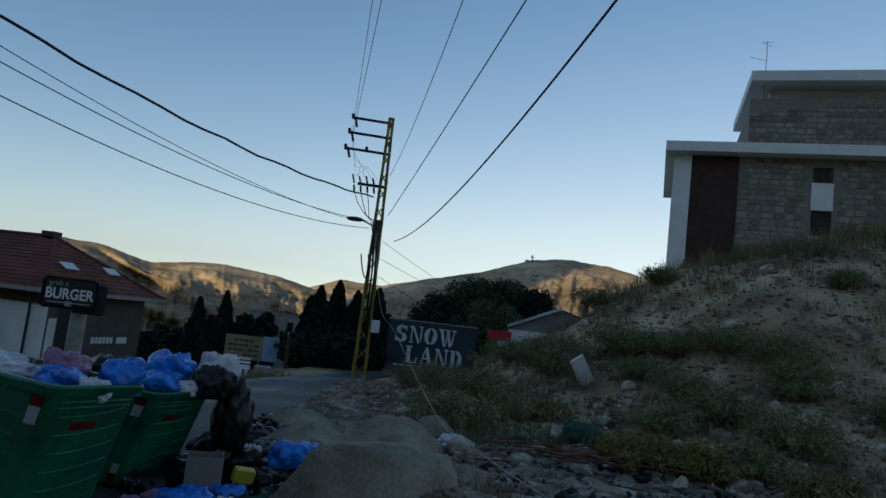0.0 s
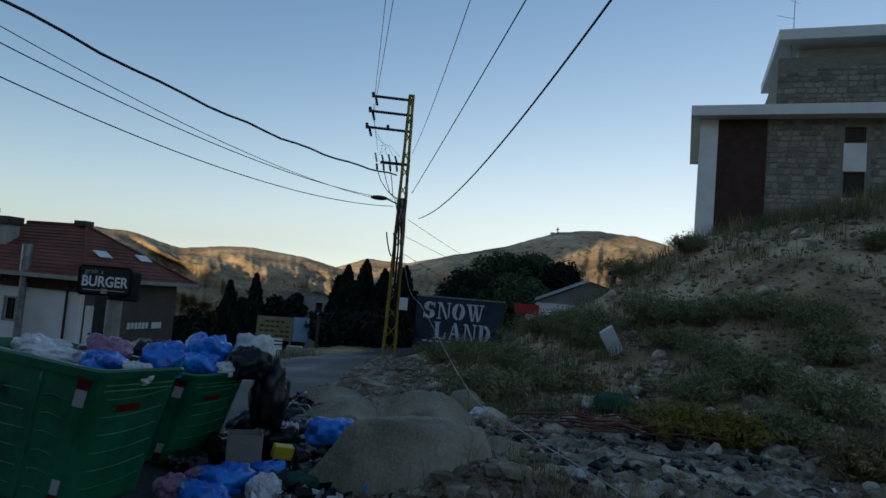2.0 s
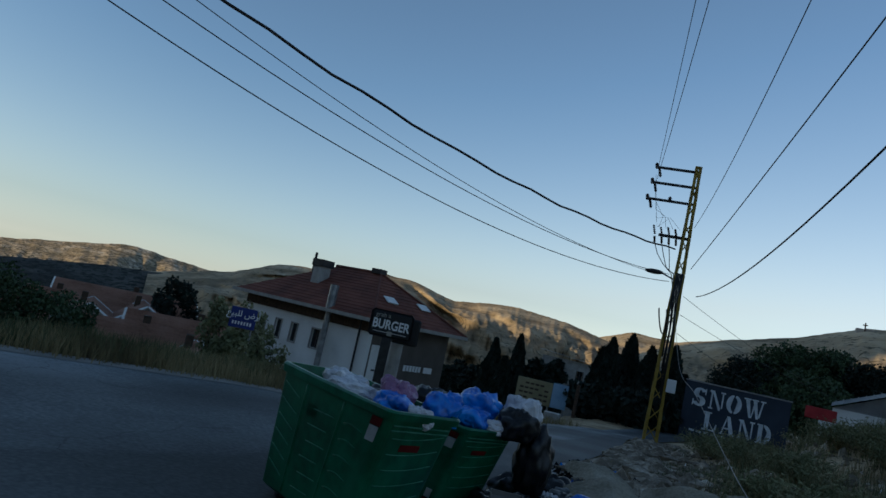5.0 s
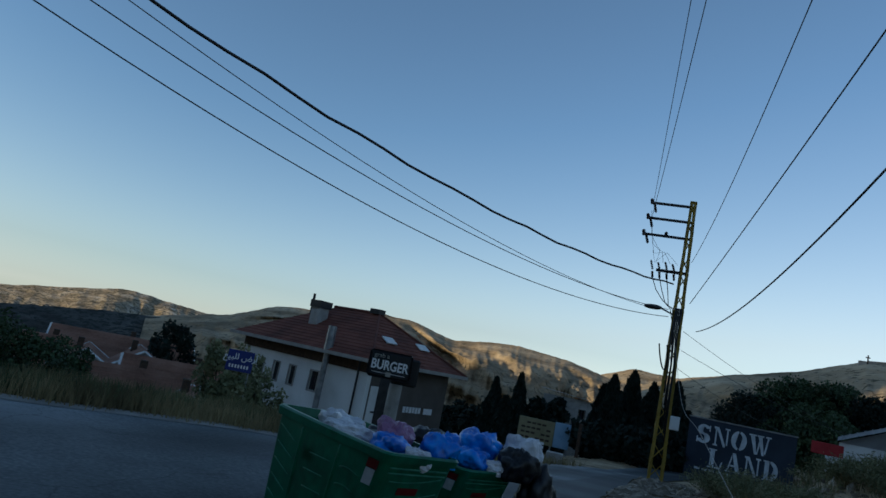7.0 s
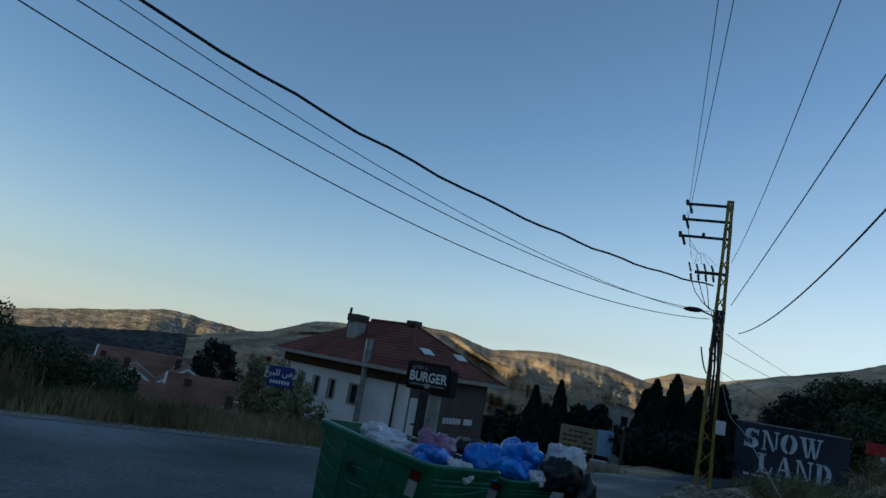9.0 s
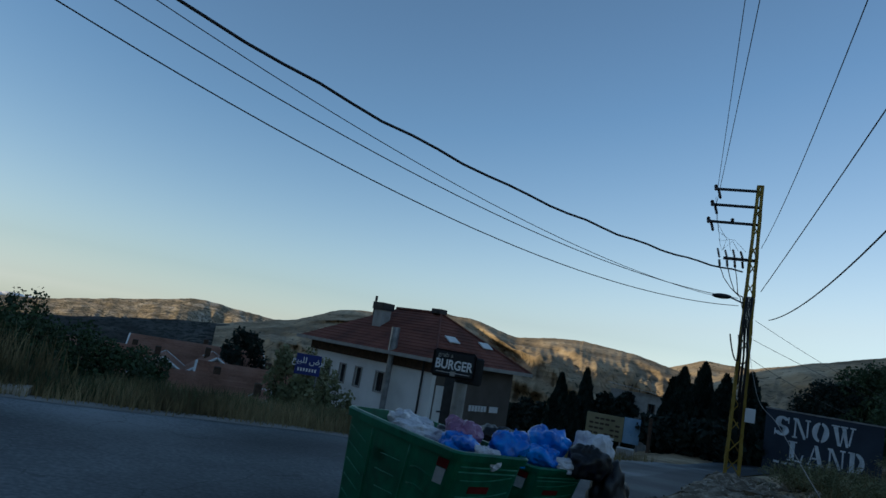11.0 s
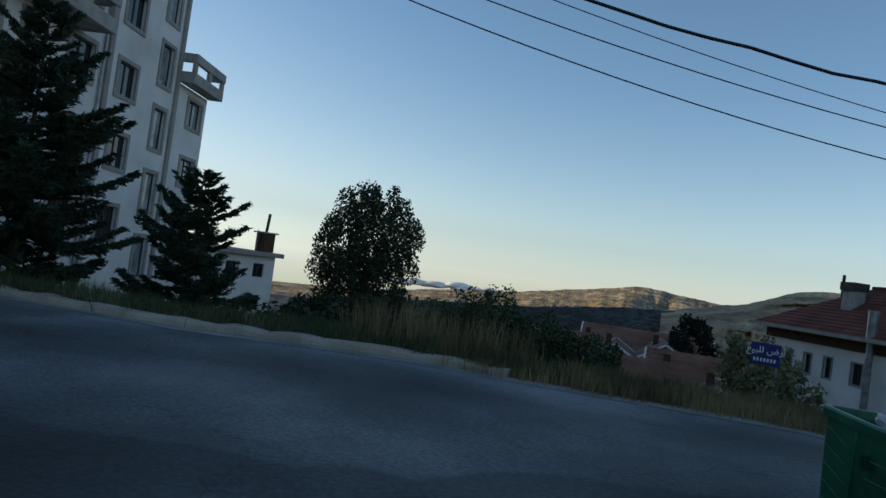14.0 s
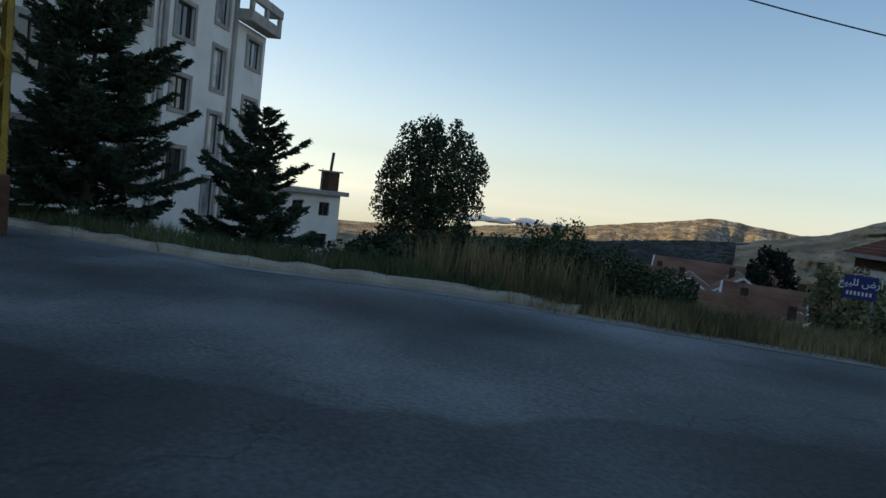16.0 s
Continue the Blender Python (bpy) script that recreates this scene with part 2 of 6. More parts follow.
# ---- ground, road, mountains ----
uu = np.linspace(-1, 1, 421)
cc = 2400 * np.sinh(7.2 * uu) / np.sinh(7.2)
GX, GY = np.meshgrid(cc - 0.0, cc + 9.0)
RZ = height(GX, GY)
inroad = step(-0.6, 0.2, GX - far_edge(GY)) * step(-0.6, 0.2, near_edge(GY) - GX)
ground = tagged(sheet("ground", GX, GY, RZ - 0.06 * inroad, EARTH), "dry stony brown earth with sparse weeds", "ground", kind="structure")

ry = np.concatenate([np.linspace(-58, -4, 40), np.linspace(-3.5, 34, 110), np.linspace(35, 58, 16)])
rv = np.linspace(0, 1, 17)
RY, RV = np.meshgrid(ry, rv, indexing="ij")
RX = far_edge(RY) * (1 - RV) + near_edge(RY) * RV
road = tagged(sheet("road", RX, RY, base(RX, RY) + 0.012, ASPHALT), "worn grey asphalt mountain road with cracks", "road", kind="structure")
road.data.attributes.new("across", "FLOAT", "POINT").data.foreach_set("value", RV.reshape(-1).tolist())


for side_name, lo, hi in (("far", -0.25, 0.4), ("near", 0.0, 0.0)):
    if hi > lo:
        yy = np.linspace(-12, 30, 120)
        YY, OO = np.meshgrid(yy, np.linspace(lo, hi, 5), indexing="ij")
        XX = far_edge(YY) + OO * (1 + 0.35 * fbm(YY * 0.8, OO * 0, 3, 14) * (OO > 0.3))
        tagged(sheet("road_shoulder", XX, YY, base(XX, YY) + 0.02, DUST), "pale dusty strip along the road's edge", "road shoulder", kind="structure")


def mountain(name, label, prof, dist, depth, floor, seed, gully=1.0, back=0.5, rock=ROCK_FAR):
    """A ridge along a run of azimuths: prof holds (azimuth, elevation) of its crest, fitted to the camera's view."""
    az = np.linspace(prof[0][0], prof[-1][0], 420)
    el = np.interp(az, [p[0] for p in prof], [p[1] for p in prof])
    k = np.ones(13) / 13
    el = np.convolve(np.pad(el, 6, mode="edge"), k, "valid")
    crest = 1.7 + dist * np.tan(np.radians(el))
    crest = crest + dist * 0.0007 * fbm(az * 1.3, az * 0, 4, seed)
    v = np.concatenate([np.linspace(0, 1, 90), np.linspace(1, 1.0 + back, 8)[1:]])
    A, V = np.meshgrid(az, v, indexing="ij")
    C = np.repeat(crest[:, None], len(v), 1)
    F = floor + (C - floor) * np.where(V <= 1, V ** 1.05, 1 - 0.8 * (V - 1))
    side = np.sin(np.pi * np.clip(V, 0, 1)) * np.sqrt(np.clip(1 - V, 0, 1))
    w = 0.5 * fbm(V * 2.2, A * 0.1, 2, seed + 2)
    spur = 1 - np.abs(fbm(A * 0.17 + 1.6 * V + w, V * 0.6, 2, seed + 4)) * 1.5
    rill = 1 - np.abs(fbm(A * 0.75 + 0.5 * w, V * 1.2, 3, seed + 11))
    D = dist - depth * (1 - V) - gully * side * depth * (0.50 * spur + 0.13 * rill)
    X, Y = D * np.sin(np.radians(A)), D * np.cos(np.radians(A))
    strata = np.sin((F + 5 * w) * 0.55) * 0.5
    Z = F + side * (1.3 * strata + (C - floor) * 0.035 * fbm(A * 2.2, V * 14, 3, seed + 7))
    return tagged(sheet(name, X, Y, Z, rock), label, "mountain", kind="structure")


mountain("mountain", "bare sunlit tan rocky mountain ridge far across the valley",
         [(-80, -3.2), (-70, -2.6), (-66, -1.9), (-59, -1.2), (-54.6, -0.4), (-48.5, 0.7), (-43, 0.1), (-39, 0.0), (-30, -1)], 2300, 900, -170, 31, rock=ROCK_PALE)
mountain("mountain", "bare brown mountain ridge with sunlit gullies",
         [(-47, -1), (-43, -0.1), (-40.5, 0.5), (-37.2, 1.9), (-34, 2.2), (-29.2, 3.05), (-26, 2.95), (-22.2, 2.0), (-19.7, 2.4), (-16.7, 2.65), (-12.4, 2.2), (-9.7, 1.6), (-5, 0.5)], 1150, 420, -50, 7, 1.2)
# added ridge, darkly coloured as the shaded base of the far one
mountain("mountain", "added lower slope, coloured dark as shade below the far ridge",
         [(-78, -4.2), (-66, -2.9), (-58, -2.3), (-53, -1.6), (-49.5, -1.15), (-45, -0.9), (-40, -0.7), (-34, -0.6)], 1100, 300, -130, 41, 0.6, rock=SHADE_FAR)
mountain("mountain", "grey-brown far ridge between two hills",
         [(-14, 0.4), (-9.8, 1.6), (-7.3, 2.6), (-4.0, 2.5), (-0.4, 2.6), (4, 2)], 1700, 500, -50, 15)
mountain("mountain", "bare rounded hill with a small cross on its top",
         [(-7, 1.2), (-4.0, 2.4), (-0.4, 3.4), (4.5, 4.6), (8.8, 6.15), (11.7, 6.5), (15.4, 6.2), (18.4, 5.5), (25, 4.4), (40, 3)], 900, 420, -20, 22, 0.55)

# an unseen ridge added behind the camera, its crest shaped to shade road and hills
pp, qq = np.meshgrid(np.linspace(-1700, 1000, 90), np.linspace(-1, 1, 25))
along = np.maximum(300, 1.62 * np.abs(np.minimum(pp, 0)))
slope = math.tan(se)
low = 166 + slope * (along - 300)
high = 118 + (780 + along) * slope
top = np.where(pp < -600, low, low + (high - low) * step(-610, -560, pp))
top = np.where(pp > -400, high + (150 - high) * step(-400, -300, pp), top)
dirx, diry = -math.sin(sa), -math.cos(sa)
HX = -(along + 160 * qq) * dirx + pp * (-diry) * -1
HY = -(along + 160 * qq) * diry + pp * dirx * -1
HZ = -80 + (top + 80) * (1 - np.abs(qq) ** 1.6) + 8 * fbm(pp * 0.008, qq * 2, 4, 2)
tagged(sheet("shade_ridge", HX, HY, HZ, EARTH), "unseen ridge added to shade the road and the lower hills", "hill", kind="structure")

# ---- more materials ----
CONC = surf("concrete", [(0.26, 0.25, 0.23), (0.36, 0.34, 0.31), (0.42, 0.40, 0.37)], 2.0, 0.9, 0.4)
KERBM = surf("kerb_concrete", [(0.25, 0.225, 0.17), (0.37, 0.33, 0.265), (0.46, 0.42, 0.35)], 1.2, 0.9, 0.5, fine=25)
PLASTER = surf("white_plaster", [(0.56, 0.55, 0.52), (0.70, 0.69, 0.66), (0.77, 0.76, 0.73)], 0.5, 0.85, 0.15, fine=30)
TRIMG = surf("grey_trim", [(0.27, 0.255, 0.23), (0.36, 0.34, 0.31)], 2, 0.85, 0.2)
WHITEP = surf("white_panel", [(0.66, 0.66, 0.64), (0.76, 0.76, 0.74)], 1, 0.6, 0.05)
STONE = surf("stone_cladding", [(0.15, 0.14, 0.115), (0.24, 0.22, 0.18), (0.31, 0.28, 0.23)], 0.8, 0.9, 0.6, fine=9, rand=0.5)
MORTAR = surf("stone_joint", [(0.19, 0.175, 0.145), (0.25, 0.23, 0.19)], 3, 0.95, 0.3)
RUSTP = surf("rust_cladding", [(0.035, 0.018, 0.013), (0.065, 0.032, 0.022)], 1.5, 0.8, 0.2)
ROOFT = surf("red_roof_tiles", [(0.105, 0.036, 0.024), (0.16, 0.053, 0.034), (0.20, 0.07, 0.045)], 0.7, 0.85, 0.5, fine=8, rand=0.3)
ROOFC = surf("faded_red_tiles", [(0.31, 0.155, 0.10), (0.44, 0.235, 0.16), (0.52, 0.30, 0.215)], 0.6, 0.85, 0.5, fine=7)
BROWNW = surf("brown_wall", [(0.085, 0.072, 0.060), (0.12, 0.10, 0.085)], 1, 0.85, 0.2)
TIMBER = surf("dark_timber", [(0.045, 0.028, 0.018), (0.09, 0.055, 0.035)], 6, 0.8, 0.3)
YELLOW = surf("yellow_paint", [(0.19, 0.12, 0.015), (0.31, 0.205, 0.028), (0.38, 0.26, 0.045)], 1.6, 0.6, 0.2, fine=20)
RUSTY = surf("rusted_base", [(0.06, 0.03, 0.018), (0.13, 0.065, 0.035)], 5, 0.9, 0.5)
STEEL = surf("galvanised_steel", [(0.20, 0.21, 0.22), (0.36, 0.37, 0.38)], 3, 0.45, 0.1, metal=0.7)
BLACKM = surf("black_metal", [(0.012, 0.012, 0.013), (0.03, 0.03, 0.032)], 5, 0.5, 0.05)
CABLE = surf("cable_rubber", [(0.012, 0.012, 0.014), (0.022, 0.022, 0.024)], 5, 0.6, 0.0)
CERAMIC = surf("brown_insulator", [(0.03, 0.02, 0.018), (0.07, 0.045, 0.035)], 4, 0.3, 0.0)
GREENB = surf("green_plastic", [(0.004, 0.070, 0.030), (0.007, 0.115, 0.052), (0.016, 0.15, 0.072)], 1.8, 0.40, 0.06, fine=14)
# ribs and rim lines in a paler green than the body
RIBM = surf("pale_rib_green", [(0.008, 0.10, 0.05), (0.06, 0.21, 0.13)], 9, 0.5, 0.1)
STICKER = surf("white_sticker", [(0.55, 0.55, 0.53), (0.74, 0.74, 0.72)], 8, 0.4, 0.0)
REDST = surf("red_sticker", [(0.16, 0.012, 0.010), (0.25, 0.02, 0.016)], 8, 0.4, 0.0)
BLUEBAG = surf("blue_plastic_bag", [(0.003, 0.075, 0.38), (0.006, 0.16, 0.64), (0.015, 0.27, 0.8)], 4, 0.28, 0.5, fine=18, spec=0.6)
BLACKBAG = surf("black_plastic_bag", [(0.004, 0.004, 0.005), (0.009, 0.009, 0.010)], 5, 0.38, 0.5, fine=16, spec=0.35)
WHITEBAG = surf("white_plastic_bag", [(0.42, 0.42, 0.45), (0.66, 0.66, 0.68)], 4, 0.35, 0.6, fine=16)
PINKBAG = surf("mauve_plastic_bag", [(0.22, 0.10, 0.19), (0.34, 0.18, 0.28)], 4, 0.35, 0.6, fine=16)
CARD = surf("cardboard", [(0.20, 0.18, 0.16), (0.28, 0.25, 0.22)], 4, 0.85, 0.2)
YELLOWL = surf("yellow_packaging", [(0.5, 0.38, 0.02), (0.65, 0.5, 0.05)], 6, 0.4, 0.0)
BOULDER = surf("limestone_boulder", [(0.13, 0.115, 0.08), (0.25, 0.22, 0.165), (0.37, 0.335, 0.265)], 1.1, 0.95, 1.0, detail=12, fine=34)
STONEM = surf("loose_stone", [(0.13, 0.105, 0.075), (0.29, 0.245, 0.185), (0.52, 0.47, 0.39)], 3, 0.95, 0.6, fine=20, rand=0.4)
GLASS = surf("window_glass", [(0.010, 0.012, 0.015), (0.022, 0.026, 0.032)], 0.6, 0.06, 0.0, spec=0.8)
# paler copy of the window glass, its brightness put into the colour
PALEGLASS = surf("pale_window_glass", [(0.10, 0.11, 0.12), (0.34, 0.36, 0.38)], 1.3, 0.08, 0.0, spec=0.8)
FRAMED = surf("dark_window_frame", [(0.02, 0.02, 0.02), (0.04, 0.038, 0.036)], 5, 0.5, 0.0)
SIGNBL = surf("black_sign_face", [(0.007, 0.007, 0.008), (0.014, 0.014, 0.016)], 2, 0.45, 0.0)
LETTER = surf("white_lettering", [(0.62, 0.62, 0.62), (0.78, 0.78, 0.78)], 9, 0.6, 0.0)
LETTERW = surf("weathered_white_lettering", [(0.44, 0.48, 0.52), (0.68, 0.72, 0.75)], 1.6, 0.7, 0.1, fine=10)
NAVY = surf("blue_grey_board", [(0.016, 0.024, 0.040), (0.030, 0.042, 0.064)], 0.8, 0.7, 0.1)
SIGNBLUE = surf("blue_sign_face", [(0.010, 0.018, 0.13), (0.016, 0.03, 0.19)], 2, 0.5, 0.0)
BOARDY = surf("faded_cream_billboard", [(0.20, 0.17, 0.09), (0.30, 0.26, 0.15)], 0.8, 0.8, 0.1)
BOARDB = surf("pale_blue_poster", [(0.16, 0.28, 0.42), (0.30, 0.44, 0.58)], 0.9, 0.7, 0.0)
WROOF = surf("pale_metal_roof", [(0.30, 0.30, 0.30), (0.46, 0.46, 0.46)], 0.6, 0.7, 0.2)
REDBOX = surf("red_sign", [(0.30, 0.015, 0.02), (0.42, 0.03, 0.035)], 2, 0.5, 0.0)
BARK = surf("bark", [(0.05, 0.036, 0.025), (0.10, 0.075, 0.05)], 8, 0.95, 0.8)
POPL = surf("poplar_leaves", [(0.012, 0.024, 0.009), (0.028, 0.048, 0.018), (0.05, 0.075, 0.03)], 1.2, 0.7, 0.0, fine=6)
FIR = surf("fir_needles", [(0.013, 0.029, 0.016), (0.030, 0.058, 0.032), (0.055, 0.09, 0.05)], 1.1, 0.8, 0.0, fine=6)
CYP = surf("cypress_foliage", [(0.006, 0.013, 0.009), (0.013, 0.026, 0.016)], 0.9, 0.85, 0.0, fine=6)
LEAF = surf("broad_leaves", [(0.018, 0.034, 0.013), (0.042, 0.072, 0.026), (0.078, 0.115, 0.045)], 1.2, 0.7, 0.0, fine=6)
DRYG = surf("dry_grass", [(0.10, 0.08, 0.036), (0.21, 0.165, 0.078), (0.34, 0.275, 0.14)], 0.7, 0.9, 0.0, fine=5)
GREENG = surf("green_weeds", [(0.05, 0.062, 0.026), (0.10, 0.113, 0.05), (0.18, 0.175, 0.088)], 0.8, 0.9, 0.0, fine=5)
WEEDL = surf("grey_green_leaves", [(0.10, 0.112, 0.052), (0.19, 0.198, 0.10), (0.31, 0.285, 0.165)], 1.5, 0.9, 0.0)
YELW = surf("yellow_green_bush", [(0.12, 0.105, 0.02), (0.25, 0.21, 0.05)], 1.5, 0.9, 0.0)
REDPIPE = surf("red_plastic_pipe", [(0.09, 0.035, 0.024), (0.19, 0.065, 0.04)], 3, 0.6, 0.1)
GREENS = surf("green_sacking", [(0.005, 0.045, 0.03), (0.012, 0.08, 0.05)], 4, 0.8, 0.4)
CLOUDM = surf("cloud", [(0.75, 0.74, 0.75), (0.85, 0.84, 0.85)], 0.01, 1.0, 0.0)
LAMPON = surf("lamp_glass", [(0.5, 0.5, 0.5), (0.6, 0.6, 0.6)], 3, 0.2, 0.0)
TOWNM = surf("town_walls", [(0.18, 0.16, 0.14), (0.40, 0.37, 0.33)], 0.05, 0.9, 0.0)


# ---- mesh helpers ----
def raw(name, verts, faces, material, parent=None, label="", smooth=False):
    me = bpy.data.meshes.new(name)
    me.from_pydata([tuple(map(float, v)) for v in verts], [], [tuple(map(int, f)) for f in faces])
    me.materials.append(material)
    if smooth:
        me.polygons.foreach_set("use_smooth", [True] * len(me.polygons))
    ob = new(name, me)
    if parent:
        ob.parent = parent
    if label:
        ob["label"] = label
    return ob


def leaves(centres, size, rng, stretch=1.6, axis=None, droop=0.0):
    """Small bent quads at centres; axis: the way each one points."""
    n = len(centres)
    a = rng.normal(size=(n, 3)) if axis is None else axis + 0.45 * rng.normal(size=(n, 3))
    a[:, 2] -= droop
    a /= np.linalg.norm(a, axis=1)[:, None]
    b = np.cross(a, rng.normal(size=(n, 3)))
    b /= np.linalg.norm(b, axis=1)[:, None] + 1e-9
    s = (size * rng.uniform(0.6, 1.4, n))[:, None]
    p = np.stack([centres - a * s * stretch * 0.5, centres + b * s * 0.5, centres + a * s * stretch * 0.5, centres - b * s * 0.5], 1)
    f = np.arange(4 * n).reshape(n, 4)
    return p.reshape(-1, 3), f


def blades(xy, z, h, w, rng, lean=0.35):
    """Grass blades, thin triangles bent once."""
    n = len(xy)
    ang = rng.uniform(0, 2 * np.pi, n)
    side = np.stack([np.cos(ang), np.sin(ang), np.zeros(n)], 1) * (w * rng.uniform(0.6, 1.4, n))[:, None]
    la = rng.uniform(0, 2 * np.pi, n)
    hh = h * rng.uniform(0.45, 1.25, n)
    bend = np.stack([np.cos(la), np.sin(la), np.zeros(n)], 1) * (lean * hh * rng.uniform(0.2, 1.4, n))[:, None]
    b = np.column_stack([xy, z - 0.03])
    up = np.zeros((n, 3))
    up[:, 2] = hh
    v = np.stack([b - side, b + side, b + up * 0.55 + bend * 0.3 + side * 0.7, b + up * 0.55 + bend * 0.3 - side * 0.7, b + up + bend], 1).reshape(-1, 3)
    i = np.arange(n) * 5
    f = [t for k in i for t in ((k, k + 1, k + 2, k + 3), (k + 3, k + 2, k + 4))]
    return v, f


def rock_mesh(name, size, seed, material, sub=3, rough=0.25, flat=0.0, cuts=0):
    bm = B()
    rr_ = random.Random(seed)
    planes = []
    for _ in range(cuts):
        nv = Vector((rr_.uniform(-1, 1), rr_.uniform(-1, 1), rr_.uniform(-0.5, 1))).normalized()
        planes.append((nv, rr_.uniform(0.66, 0.92)))
    bmesh.ops.create_icosphere(bm, subdivisions=sub, radius=1)
    off = Vector((seed * 7.3, seed * 3.1, seed * 1.7))
    for v in bm.verts:
        p = v.co.copy()
        d = 1 + rough * (noise.noise(p * 0.9 + off) * 1.2 + 0.45 * noise.noise(p * 2.3 + off) + 0.2 * noise.noise(p * 5.5 + off) - 0.22 * abs(noise.noise(p * 3.4 + off * 2)) + 0.10 * noise.noise(p * 11 + off))
        p = p * d
        m = max(abs(p.x), abs(p.y), abs(p.z))
        p = p * (1 - flat) + p / max(m, 1e-6) * flat
        for nv, o in planes:
            over = p.dot(nv) - o
            if over > 0:
                p -= nv * (0.88 * over)
        if cuts:
            p *= 1 + 0.030 * noise.noise(p * 6 + off) + 0.022 * noise.noise(p * 13 + off) - 0.05 * max(0.0, 0.25 - abs(noise.noise(p * 2.2 + off * 3)))
        v.co = (p.x * size[0], p.y * size[1], p.z * size[2])
    me = bpy.data.meshes.new(name)
    bm.to_mesh(me)
    bm.free()
    me.materials.append(material)
    return me


def gz(x, y):
    return float(height(np.array([x]), np.array([y]))[0])


def text_mesh(name, body, size, material, parent, m, extrude=0.01, fat=0.0, align="CENTER", sx=1.0):
    cu = bpy.data.curves.new(name, "FONT")
    cu.body, cu.size, cu.extrude, cu.offset = body, size, extrude, fat
    cu.align_x, cu.align_y = align, "CENTER"
    tmp = bpy.data.objects.new(name + "_tmp", cu)
    scene.collection.objects.link(tmp)
    me = bpy.data.meshes.new_from_object(tmp.evaluated_get(bpy.context.evaluated_depsgraph_get()))
    bpy.data.objects.remove(tmp)
    bpy.data.curves.remove(cu)
    me.materials.clear()
    me.materials.append(material)
    me.transform(m @ Matrix.Diagonal((sx, 1, 1, 1)))
    ob = new(name, me)
    ob.parent = parent
    return ob


def tube(name, pts, r, material, parent=None, label="", sides=7):
    """A round bar swept along points."""
    P = np.array([tuple(p) for p in pts], float)
    T = np.gradient(P, axis=0)
    T /= np.linalg.norm(T, axis=1)[:, None] + 1e-12
    ref = np.array([0, 0, 1.0]) if abs(T[:, 2]).mean() < 0.8 else np.array([1.0, 0, 0])
    U = np.cross(T, ref)
    U /= np.linalg.norm(U, axis=1)[:, None] + 1e-12
    W = np.cross(T, U)
    an = np.arange(sides) * 2 * np.pi / sides
    V = P[:, None] + r * (np.cos(an)[None, :, None] * U[:, None] + np.sin(an)[None, :, None] * W[:, None])
    F = [(i * sides + j, i * sides + (j + 1) % sides, (i + 1) * sides + (j + 1) % sides, (i + 1) * sides + j) for i in range(len(P) - 1) for j in range(sides)]
    F += [tuple(range(sides))[::-1], tuple(range((len(P) - 1) * sides, len(P) * sides))]
    return raw(name, V.reshape(-1, 3), F, material, parent, label, True)


def facade(bm, x0, x1, z0, z1, holes, y0, y1):
    """A wall in the xz plane between y0 and y1 with rectangular openings (x0, x1, z0, z1) right through it."""
    xs = sorted({x0, x1, *[h[0] for h in holes], *[h[1] for h in holes]})
    zs = sorted({z0, z1, *[h[2] for h in holes], *[h[3] for h in holes]})

    def solid(i, j):
        if not (0 <= i < len(xs) - 1 and 0 <= j < len(zs) - 1):
            return False
        cx, cz = (xs[i] + xs[i + 1]) / 2, (zs[j] + zs[j + 1]) / 2
        return not any(h[0] < cx < h[1] and h[2] < cz < h[3] for h in holes)

    def quad(*p):
        bm.faces.new([bm.verts.new(q) for q in p])
    for i in range(len(xs) - 1):
        for j in range(len(zs) - 1):
            if not solid(i, j):
                continue
            a, b, c, d = xs[i], xs[i + 1], zs[j], zs[j + 1]
            quad((a, y0, c), (b, y0, c), (b, y0, d), (a, y0, d))
            quad((a, y1, c), (a, y1, d), (b, y1, d), (b, y1, c))
            if not solid(i - 1, j):
                quad((a, y0, c), (a, y0, d), (a, y1, d), (a, y1, c))
            if not solid(i + 1, j):
                quad((b, y0, c), (b, y1, c), (b, y1, d), (b, y0, d))
            if not solid(i, j - 1):
                quad((a, y0, c), (a, y1, c), (b, y1, c), (b, y0, c))
            if not solid(i, j + 1):
                quad((a, y0, d), (b, y0, d), (b, y1, d), (a, y1, d))
    bmesh.ops.remove_doubles(bm, verts=bm.verts, dist=1e-4)
    bmesh.ops.recalc_face_normals(bm, faces=bm.faces)
    return bm


